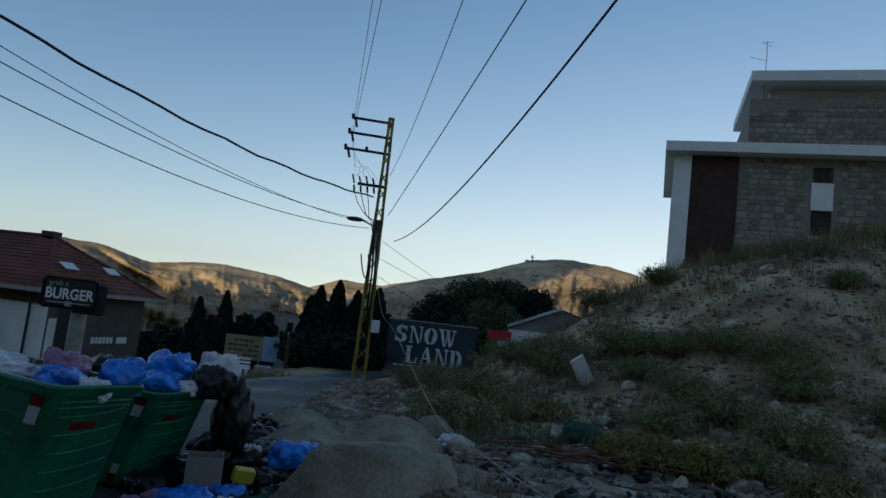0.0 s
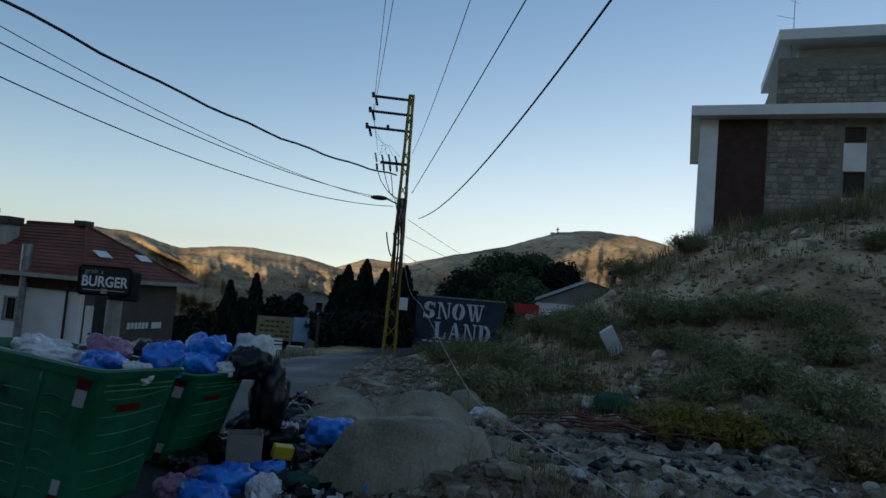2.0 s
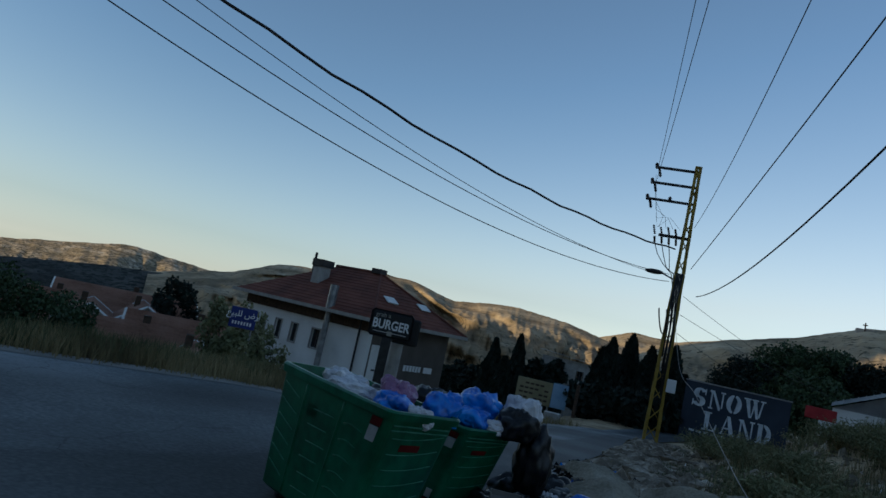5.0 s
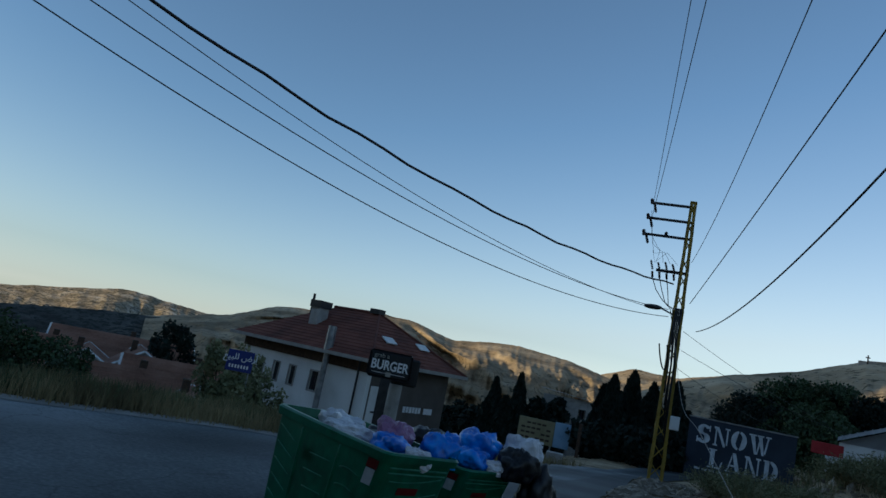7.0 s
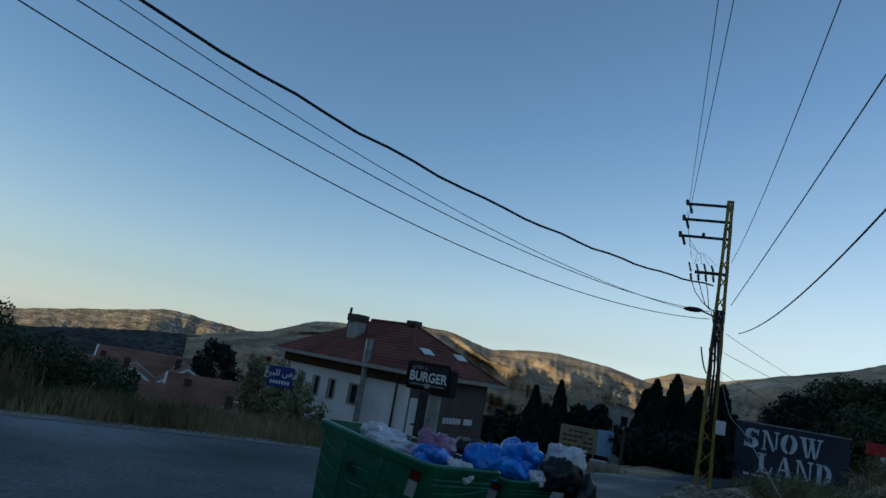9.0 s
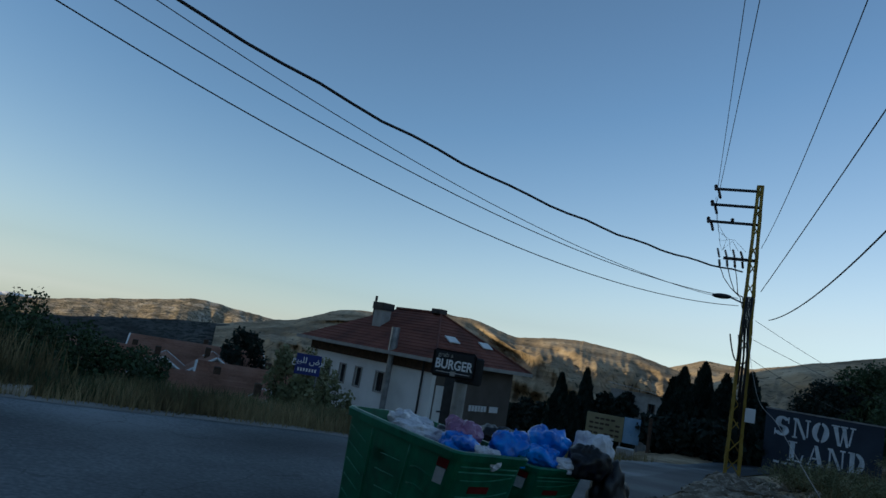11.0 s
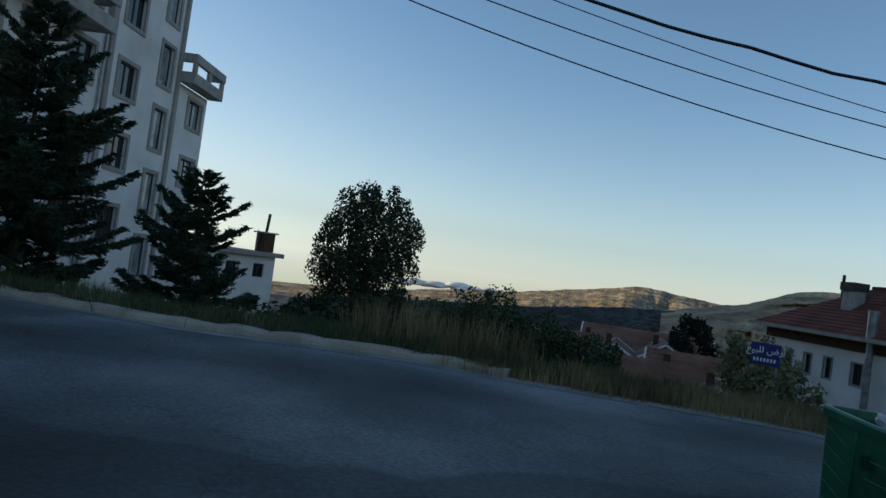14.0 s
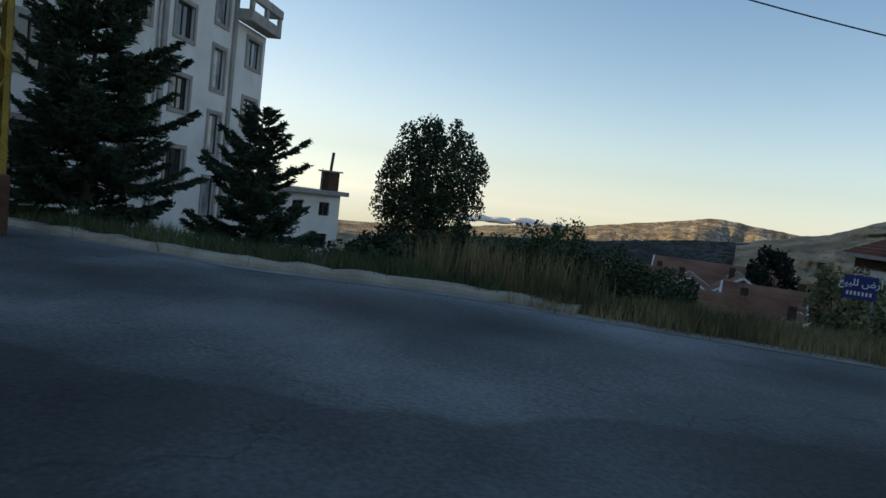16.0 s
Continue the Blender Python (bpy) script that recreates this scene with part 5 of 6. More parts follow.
for yy in (2.1, 5.2):
    sk = part("skylight", box(B(), (-0.3, -0.45, 0), (0.3, 0.45, 0.06)), WHITEP, roof, "narrow pale skylight")
    sk.matrix_local = pose(-1.9, yy + 1.0, 2.32, 0, 32, 0)
# tile courses
for f_i, (a, b, c, d) in enumerate((((-13, 0, 1.05), (0, 0, 1.05), (-4.4, 4.4, 3.85), (-8.6, 4.4, 3.85)), ((0, 0, 1.05), (0, 8.8, 1.05), (-4.4, 4.4, 3.85), (-4.4, 4.4, 3.85)))):
    a, b, c, d = map(Vector, (a, b, c, d))
    for i in range(1, 15):
        s = i / 15
        part("tile_course", rod(B(), a.lerp(d, s) + Vector((0, 0, 0.02)), b.lerp(c, s) + Vector((0, 0, 0.012)), 0.022, n=4), ROOFT, roof)
for k in ((0, 0), (0, 8.8)):
    part("hip_tiles", rod(B(), (k[0], k[1], 1.08), (-4.4, 4.4, 3.88), 0.09, n=6), ROOFT, roof)
part("ridge_tiles", rod(B(), (-8.6, 4.4, 3.9), (-4.4, 4.4, 3.9), 0.1, n=6), ROOFT, roof)
ch = part("chimney", box(B(), (-8.3, 2.2, 2.0), (-7.5, 3.0, 3.55), 0.02), CONC, hs, "pale rendered chimney with a dark cap")
part("chimney_cap", box(B(), (-8.4, 2.1, 3.55), (-7.4, 3.1, 4.0)), BLACKM, ch)
part("flue", rod(B(), (-10.4, 4.0, 3.0), (-10.4, 4.0, 4.55), 0.09), BLACKM, hs)
part("vent", box(B(), (-5.0, 4.1, 3.85), (-4.2, 4.7, 4.15)), BLACKM, hs)
fl = part("steel_flue", rod(B(), (-3.9, 0.35, -4), (-3.9, 0.35, 1.0), 0.17, n=14), STEEL, hs, "tall galvanised flue pipe")
part("flue_head", rod(B(), (-3.9, 0.35, 1.0), (-3.9, 0.35, 2.5), 0.25, n=14), STEEL, fl)

# ---- burger sign ----
q = polar(-27.1, 24)
sg = thing("burger_sign", (q.x, q.y, 0), "black roadside sign board with white lettering", "sign", turn=24)
bd = part("board", box(B(), (-0.78, -0.06, 0.75), (0.78, 0.06, 1.72), 0.1), SIGNBL, sg)
part("side_board", box(B(), (0.1, 0.25, 0.62), (1.05, 0.4, 1.6), 0.06), SIGNBL, sg)
text_mesh("lettering", "BURGER", 0.46, LETTER, bd, pose(0.0, -0.07, 1.2, 90, 0, 0), 0.006, 0.012, sx=0.78)
text_mesh("lettering", "grab a", 0.22, TRIMG, bd, pose(-0.33, -0.07, 1.53, 90, 0, 0), 0.005)
part("line", box(B(), (-0.6, -0.07, 0.93), (0.6, -0.062, 0.945)), LETTER, bd)
part("emblem", box(B(), (-0.09, -0.072, 0.83), (0.09, -0.063, 0.99), 0.003), TRIMG, bd)
part("post", box(B(), (-0.22, -0.05, -3), (0.12, 0.05, 0.76)), BLACKM, sg)
part("pillar", rod(B(), (0.32, 0.9, -3.5), (0.32, 0.9, 0.6), 0.24, n=18), CONC, sg, "round concrete pillar")

# ---- snow land board, red and white box, pale roof ----
q = polar(1.3, 42)
sn = thing("painted_board", (q.x, q.y, 0), "large weathered blue-grey board with white stencil lettering", "sign", turn=-1.5)
bd = part("board", box(B(), (-2.75, -0.05, -2.2), (2.75, 0.05, 1.55), 0.01), NAVY, sn)


def stencil(ch):
    """Bold slab-serif stencil strokes of one letter in a unit square, as flat outlines."""
    def ring(a0, a1, cx=0.5, cy=0.5, ro=(0.5, 0.5), ri=(0.22, 0.40)):
        an = [radians(a0 + (a1 - a0) * i / 14) for i in range(15)]
        return [(cx + ro[0] * math.cos(a), cy + ro[1] * math.sin(a)) for a in an] + [(cx + ri[0] * math.cos(a), cy + ri[1] * math.sin(a)) for a in an[::-1]]

    def bar(x0, x1, z0, z1):
        return [(x0, z0), (x1, z0), (x1, z1), (x0, z1)]
    if ch == "S":
        return [ring(20, 255, 0.5, 0.72, (0.42, 0.28), (0.16, 0.15)), ring(-165, 75, 0.5, 0.28, (0.44, 0.28), (0.16, 0.15)),
                [(0.18, 0.62), (0.42, 0.62), (0.86, 0.36), (0.60, 0.36)], bar(0.84, 0.92, 0.66, 0.98), bar(0.06, 0.14, 0.02, 0.34)]
    if ch == "N":
        return [bar(0.10, 0.20, 0, 0.90), bar(0.0, 0.30, 0, 0.08), [(0.0, 1.0), (0.30, 1.0), (0.80, 0.12), (0.80, 0.0), (0.68, 0.0), (0.24, 0.80), (0.0, 0.92)], bar(0.84, 0.94, 0.12, 1.0), bar(0.72, 1.04, 0.92, 1.0)]
    if ch == "O":
        return [ring(98, 262), ring(-82, 82)]
    if ch == "W":
        return [[(0.06, 0.92), (0.28, 0.92), (0.44, 0.0), (0.32, 0.0)], [(0.50, 0.70), (0.44, 0.14), (0.36, 0.0), (0.47, 0.0), (0.58, 0.55)], [(0.46, 0.92), (0.66, 0.92), (0.82, 0.0), (0.70, 0.0)],
                [(0.94, 0.92), (1.02, 0.92), (0.88, 0.06), (0.80, 0.14)], bar(-0.02, 0.36, 0.93, 1.0), bar(0.40, 0.74, 0.93, 1.0), bar(0.84, 1.12, 0.93, 1.0)]
    if ch == "L":
        return [bar(0.12, 0.42, 0.0, 1.0), bar(0.0, 0.54, 0.93, 1.0), bar(0.0, 0.42, 0.0, 0.07), [(0.47, 0.0), (0.94, 0.0), (0.98, 0.40), (0.90, 0.40), (0.78, 0.08), (0.47, 0.08)]]
    if ch == "A":
        return [[(0.38, 1.0), (0.60, 1.0), (0.96, 0.06), (0.66, 0.06)], [(0.36, 0.90), (0.40, 0.76), (0.20, 0.06), (0.10, 0.06)], bar(0.30, 0.60, 0.30, 0.38), bar(0.0, 0.30, 0, 0.06), bar(0.56, 1.04, 0, 0.06)]
    return [bar(0.10, 0.38, 0.0, 1.0), bar(0.0, 0.38, 0.93, 1.0), bar(0.0, 0.38, 0.0, 0.07), ring(-90, 90, 0.44, 0.5, (0.52, 0.5), (0.24, 0.41))]


def stencil_word(word, x, z, w, h, step_, parent):
    for i, ch in enumerate(word):
        bm = B()
        wide = w * (1.22 if ch == "W" else 1.0)
        for poly in stencil(ch):
            vs = [bm.verts.new((x + px * wide, 0, z + pz * h)) for px, pz in poly]
            bm.faces.new(vs)
        bmesh.ops.triangulate(bm, faces=bm.faces)
        r = bmesh.ops.extrude_face_region(bm, geom=bm.faces[:])
        for v_ in r["geom"]:
            if isinstance(v_, bmesh.types.BMVert):
                v_.co.y -= 0.008
        bmesh.ops.translate(bm, verts=bm.verts, vec=(0, -0.052, 0))
        bmesh.ops.recalc_face_normals(bm, faces=bm.faces)
        part("letter", bm, LETTERW, parent)
        x += step_ * (1.0 if ch != "O" else 0.98)


stencil_word("SNOW", -2.32, 0.22, 0.80, 1.05, 0.92, bd)
stencil_word("LAND", -1.55, -1.02, 0.78, 1.05, 0.93, bd)
for i in range(5):
    part("text_bar", box(B(), (-2.2 + 0.38 * i, -0.062, -1.25), (-1.92 + 0.38 * i, -0.051, -1.13)), LETTERW, bd)
for x in (-2.4, 0, 2.4):
    part("post", box(B(), (x - 0.06, 0.051, -3.5), (x + 0.06, 0.15, 1.5)), STEEL, sn)
part("frame", box(B(), (-2.8, -0.07, 1.551), (2.8, 0.07, 1.63)), STEEL, sn)
q = polar(7.0, 44)
rb = thing("kiosk_sign", (q.x, q.y, 0), "red and white box sign over a kiosk", "sign", turn=-6)
part("red_panel", box(B(), (-0.8, -0.3, 0.95), (0.75, 0.3, 1.6), 0.02), REDBOX, rb)
part("white_panel", box(B(), (-0.1, -0.32, 0.1), (0.75, 0.2, 0.94), 0.02), WHITEP, rb)
part("emblem", box(B(), (0.15, -0.34, 0.4), (0.5, -0.322, 0.55)), NAVY, rb)
part("post", box(B(), (-0.1, -0.1, -3.5), (0.1, 0.1, 0.1)), STEEL, rb)
q = polar(11.2, 47)
wr = thing("shed", (q.x, q.y, 0), "low shed with a pale sheet-metal gable roof", "shed", turn=-8)
bm = B()
for x0, z0, x1, z1 in ((-3.0, 1.85, 0.6, 3.45), (0.6, 3.45, 3.6, 2.6)):
    v = [bm.verts.new(p) for p in ((x0, -1.5, z0), (x1, -1.5, z1), (x1, 5, z1 + 0.3), (x0, 5, z0 + 0.3))]
    bm.faces.new(v)
bmesh.ops.solidify(bm, geom=bm.faces, thickness=0.08)
rr = part("roof", bm, WROOF, wr)
part("wall", box(B(), (-2.9, -1.2, -3), (3.4, 4.8, 1.8)), PLASTER, wr)
gb = B()
v = [gb.verts.new(p) for p in ((-2.9, -1.21, 1.79), (3.4, -1.21, 1.79), (3.4, -1.21, 2.6), (0.6, -1.21, 3.4))]
gb.faces.new(v)
bmesh.ops.solidify(gb, geom=gb.faces, thickness=0.1)
part("gable", gb, WROOF, wr)
for i in range(9):
    s = (i + 0.5) / 9
    part("roof_seam", rod(B(), (-3.0 + 3.6 * s, -1.5, 1.88 + 1.6 * s), (-3.0 + 3.6 * s, 5, 2.18 + 1.6 * s), 0.03, n=4), WROOF, rr)
q = polar(13.9, 46)
mast = tagged(part("loudspeaker_mast", rod(rod(rod(B(), (0, 0, -4), (0, 0, 4.2), 0.09), (-0.35, 0, 4.1), (0.35, 0, 4.25), 0.14), (0, 0, 3.2), (0.05, 0, 4.1), 0.2), BLACKM), "dark mast with a floodlight head", "mast")
mast.matrix_world = pose(q.x, q.y, 0)

# ---- billboards, grey house, bench by the bend ----
q = polar(-14.1, 44)
bb = thing("billboard", (q.x, q.y, 0), "faded cream billboard on posts", "billboard", turn=10)
bd = part("board", box(B(), (-1.15, -0.05, -2.05), (1.12, 0.05, -0.55), 0.01), BOARDY, bb)
for k in range(4):
    for i in range(6):
        if (i + k) % 5:
            part("text_bar", box(B(), (-0.95 + 0.32 * i, -0.058, -0.92 - 0.3 * k), (-0.7 + 0.32 * i, -0.051, -0.80 - 0.3 * k)), TIMBER, bd)
for x in (-1.0, 1.0):
    part("post", box(B(), (x - 0.05, 0.051, -4.5), (x + 0.05, 0.12, -0.6)), STEEL, bb)
q = polar(-12.0, 44)
bb = thing("billboard", (q.x, q.y, 0), "pale blue poster board on a post", "billboard", turn=10)
part("board", box(B(), (-0.48, -0.05, -2.05), (0.5, 0.05, -0.5), 0.01), BOARDB, bb)
part("post", box(B(), (0.35, 0.051, -4.5), (0.45, 0.12, -0.6)), STEEL, bb)
q = polar(-10.6, 42)
tagged(part("timber_post", box(B(), (q.x - 0.1, q.y - 0.1, -4), (q.x + 0.1, q.y + 0.1, -0.2), 0.02), TIMBER), "brown timber post beside the road", "post")
q = polar(-11.6, 58)
gh = thing("grey_house", (q.x, q.y, 0), "plain grey house behind the trees", "house", turn=12)
hh = [(0.6, 1.2, -0.6, 0.2), (-1.6, -0.7, -0.8, 0.1), (-1.5, -0.6, -3.0, -2.0), (0.5, 1.3, -3.0, -2.0)]
part("wall", facade(B(), -2.4, 2.0, -6, 0.95, hh, 0, 0.25), CONC, gh)
part("side_wall", box(B(), (1.75, 0.251, -6), (2.0, 5, 0.95)), CONC, gh)
for h in hh:
    window_in(gh, h, 0, -1, GLASS)
rfb = B()
v = [rfb.verts.new(p) for p in ((-2.8, -0.4, 1.4), (2.4, -0.4, 0.95), (2.4, 5.4, 0.95), (-2.8, 5.4, 1.4))]
rfb.faces.new(v)
bmesh.ops.solidify(rfb, geom=rfb.faces, thickness=0.15)
part("roof", rfb, TRIMG, gh)
q = polar(-14.6, 27)
bn = thing("bench", (q.x, q.y, gz(q.x, q.y)), "small white slatted bench at the bend", "bench", turn=8)
for k in range(3):
    part("slat", box(B(), (-0.6, 0.2, 0.45 + 0.14 * k), (0.6, 0.23, 0.54 + 0.14 * k)), WHITEP, bn)
part("seat", box(B(), (-0.6, -0.2, 0.4), (0.6, 0.2, 0.44)), WHITEP, bn)
for x in (-0.5, 0.5):
    part("leg", box(B(), (x - 0.04, -0.18, 0), (x + 0.04, 0.18, 0.4)), WHITEP, bn)
q = polar(-12.3, 30)
lb = tagged(part("concrete_block", box(B(), (-0.35, -0.25, 0), (0.35, 0.25, 0.5), 0.03), CONC), "pale concrete block at the road's bend", "block")
lb.matrix_world = pose(q.x, q.y, gz(q.x, q.y) - 0.05, 0, 0, 10)

# ---- blue sale sign ----
q = polar(-39.2, 17)
sg = thing("sale_sign", (q.x, q.y, 0), "blue metal sign with white Arabic lettering on two posts", "sign", turn=38)
bd = part("board", box(B(), (-0.31, -0.015, 0.52), (0.31, 0.015, 1.02), 0.004), SIGNBLUE, sg)
text_mesh("lettering", "\ufeca\ufef4\ufe92\ufee0\ufedf \ufebd\ufead\ufe83", 0.2, LETTER, bd, pose(0, -0.018, 0.86, 90, 0, 0), 0.003, 0.003)
for i in range(7):
    part("text_bar", box(B(), (-0.24 + 0.07 * i, -0.02, 0.60), (-0.20 + 0.07 * i, -0.0155, 0.68)), LETTER, bd)
for x in (-0.25, 0.25):
    part("post", rod(B(), (x, 0.03, -2.6), (x, 0.03, 0.95), 0.02), STEEL, sg)


# ---- red roofed chalets below the road ----
def chalet(az, d, turn, L, Wd, ze, zr, label="chalet with a red tiled gable roof below the road"):
    q = polar(az, d)
    c = thing("chalet", (q.x, q.y, 0), label, "house", "chalets", turn=turn)
    zb = ze - 4.0
    part("wall", box(B(), (-L / 2, -Wd / 2, zb), (L / 2, Wd / 2, ze)), BROWNW, c)
    for s in (-1, 1):
        bm = B()
        v = [bm.verts.new(p) for p in ((s * L / 2, -Wd / 2, ze), (s * L / 2, Wd / 2, ze), (s * L / 2, 0, zr - 0.1))]
        bm.faces.new(v)
        bmesh.ops.solidify(bm, geom=bm.faces, thickness=0.1)
        part("gable", bm, PLASTER, c, "pale plastered gable")
    o, hgt = min(0.7, 0.14 * Wd), (zr - ze) / (Wd / 2)
    for s in (-1, 1):
        bm = B()
        v = [bm.verts.new(p) for p in ((-L / 2 - o, 0, zr), (L / 2 + o, 0, zr), (L / 2 + o, s * (Wd / 2 + o), ze - hgt * o), (-L / 2 - o, s * (Wd / 2 + o), ze - hgt * o))]
        bm.faces.new(v if s < 0 else v[::-1])
        bmesh.ops.solidify(bm, geom=bm.faces, thickness=0.12)
        pl = part("roof", bm, ROOFC, c)
        for i in range(1, 12):
            t = i / 12
            part("tile_course", rod(B(), (-L / 2 - o, s * t * (Wd / 2 + o), zr - t * (zr - ze + hgt * o) + 0.02), (L / 2 + o, s * t * (Wd / 2 + o), zr - t * (zr - ze + hgt * o) + 0.01), 0.016, n=4), ROOFC, pl)
        for e_ in (-1, 1):
            part("barge_board", rod(B(), (e_ * (L / 2 + o + 0.03), 0, zr - 0.05), (e_ * (L / 2 + o + 0.03), s * (Wd / 2 + o), ze - hgt * o - 0.05), 0.085, n=4), WHITEP, c)
    part("chimney", box(B(), (0.3, 0.3, ze + 0.4), (0.65, 0.65, zr + 0.35), 0.02), TIMBER, c)
    for k in range(2):
        x = -L / 2 - 0.06
        part("window", box(B(), (x - 0.05, -1.3 + 1.6 * k, ze - 1.7), (x, -0.5 + 1.6 * k, ze - 0.5)), GLASS, c)
    return c


chalet(-53.2, 50, 50, 9, 6, -2.9, -1.5)
chalet(-50.3, 45, 140, 5, 2.8, -2.3, -1.42)
chalet(-46.6, 47, 140, 5, 3.0, -2.1, -1.15)
chalet(-48.0, 53, 50, 8, 6, -2.4, -0.9)
chalet(-46.9, 36.5, 50, 5.0, 5.5, -3.6, -1.5)
chalet(-43.0, 38, 46, 5.0, 5.0, -3.2, -1.0)
chalet(-41.9, 34, 140, 3, 2.0, -2.5, -1.8)


# ---- trees ----
def conifer(loc, h, r, seed, label, turn=0):
    """Ragged fir: rising limbs with herringbone twigs, needles along every twig."""
    rg = np.random.default_rng(seed)
    t = thing("fir_tree", loc, label, "tree", turn=turn)
    part("trunk", rod(B(), (0, 0, -0.5), (0.05, 0, h * 0.97), 0.03 * h * 0.55, 0.015, n=8), BARK, t)
    C, A = [], []
    nb = int(h * 15)
    for i in range(nb):
        s = (i + rg.uniform(0, 1)) / nb
        z = h * (0.03 + 0.96 * s)
        L = r * (1 - s) ** 0.72 * rg.uniform(0.45, 1.2) + 0.12
        an = i * 2.4 + rg.uniform(-0.6, 0.6)
        d = np.array([math.cos(an), math.sin(an), 0.02 + 0.55 * s + rg.uniform(-0.08, 0.22)])
        side = np.cross(d, [0, 0, 1.0])
        side /= np.linalg.norm(side) + 1e-9

        def at(u):
            return np.array([0, 0, z]) + np.multiply.outer(u, d) * L + np.multiply.outer(-0.30 * L * u * (1 - u) + 0.10 * L * u * u, [0, 0, 1.0])
        if L > 0.5:
            tube("limb", [at(np.array(k / 5)) for k in range(6)], 0.016, BARK, t)
        nt_ = max(4, int(9 * L))
        for k in range(nt_):
            u = 0.15 + 0.85 * (k + rg.uniform(0, 1)) / nt_
            for sd in (-1, 1):
                ln = (0.42 * L * (1.08 - u) + 0.10) * rg.uniform(0.6, 1.2)
                tw = d / np.linalg.norm(d) * 0.8 + side * sd * rg.uniform(0.5, 1.0) + np.array([0, 0, rg.uniform(-0.22, 0.12)])
                tw /= np.linalg.norm(tw)
                m = int(46 * ln) + 8
                w = rg.uniform(0, 1, m)
                C.append(at(np.full(m, min(u, 1.0))) + np.multiply.outer(w * ln, tw) + rg.normal(0, 0.022, (m, 3)))
                A.append(np.tile(tw, (m, 1)))
    v, f = leaves(np.concatenate(C), 0.046, rg, 4.2, np.concatenate(A))
    raw("crown", v, f, FIR, t)
    return t


conifer((-18.85, -2.75, gz(-18.85, -2.75)), 7.0, 3.0, 3, "dark green fir tree with spreading ragged branches beside the kerb")
conifer((-20.2, 1.35, gz(-20.2, 1.35)), 4.5, 2.35, 8, "smaller dark green fir tree beside the kerb")


def poplar(loc, top, r, seed, label):
    """A crown of many upright plumes of leaves, with gaps of sky between them."""
    rg = np.random.default_rng(seed)
    t = thing("leafy_tree", loc, label, "tree")
    h = top - loc[2]
    part("trunk", rod(B(), (0, 0, -0.8), (0.08, 0.03, h * 0.5), 0.02 * h, 0.012 * h, n=9), BARK, t)
    cz, rz = h * 0.585, h * 0.375
    cs = []
    for _ in range(4000):
        q = rg.uniform(-1, 1, 3)
        if np.dot(q, q) < 1 and all(np.linalg.norm((q - c) * (1, 1, 0.72)) > 0.335 for c in cs):
            cs.append(q)
    C = []
    for q in cs:
        wide = r * 0.85
        c = np.array([q[0] * wide, q[1] * wide, cz + q[2] * rz * 0.92])
        tube("limb", [(0.04, 0.02, max(0.5, c[2] * 0.45)), (c[0] * 0.6, c[1] * 0.6, c[2] * 0.72), tuple(c)], 0.022, BARK, t)
        n = 440
        p = rg.normal(size=(n, 3))
        p /= np.linalg.norm(p, axis=1)[:, None]
        p *= (r * 0.185 * rg.uniform(0.2, 1.1, n) ** 0.55)[:, None] * rg.uniform(0.85, 1.15)
        p[:, 2] *= 1.55
        p[:, :2] *= (1 - 0.28 * np.clip(p[:, 2:] / (r * 0.33), -1, 1))
        C.append(p + c)
    v, f = leaves(np.concatenate(C), 0.105, rg, 1.25)
    raw("crown", v, f, POPL, t)
    return t


def broadleaf(loc, h, r, seed, label, mat=LEAF, lobes=14, leaf=0.16, n=420, low=0.15, name="leafy_tree", upright=1.3):
    rg = np.random.default_rng(seed)
    t = thing(name, loc, label, "tree")
    part("trunk", rod(B(), (0, 0, -0.8), (0.08, 0.03, h * 0.55), 0.022 * h, 0.010 * h, n=9), BARK, t)
    bm = B()
    C = []
    for i in range(lobes):
        s = low + (0.95 - low) * (i + 0.5) / lobes
        an = i * 2.4 + rg.uniform(-0.4, 0.4)
        rr = r * math.sqrt(max(0.05, 1 - (2 * (s - low) / (1 - low) - 0.9) ** 2)) * rg.uniform(0.35, 0.85)
        c = np.array([rr * math.cos(an), rr * math.sin(an), h * s])
        rod(bm, (0, 0, h * s * 0.55), c, 0.012 * h * (1.1 - s), 0.015, n=5)
        q = rg.normal(size=(n, 3))
        q /= np.linalg.norm(q, axis=1)[:, None]
        lr = r * rg.uniform(0.30, 0.46)
        q = q * (lr * rg.uniform(0.25, 1.08, n) ** 0.6)[:, None]
        q[:, 2] *= upright
        tw = rg.normal(size=(9, 3)) * lr * 0.6
        near = np.min(np.linalg.norm(q[:, None] - tw[None], axis=2), axis=1)
        q = q[near < lr * 0.75]
        C.append(q + c)
    part("limbs", bm, BARK, t)
    v, f = leaves(np.concatenate(C), leaf, rg, 1.3)
    raw("crown", v, f, mat, t)
    return t


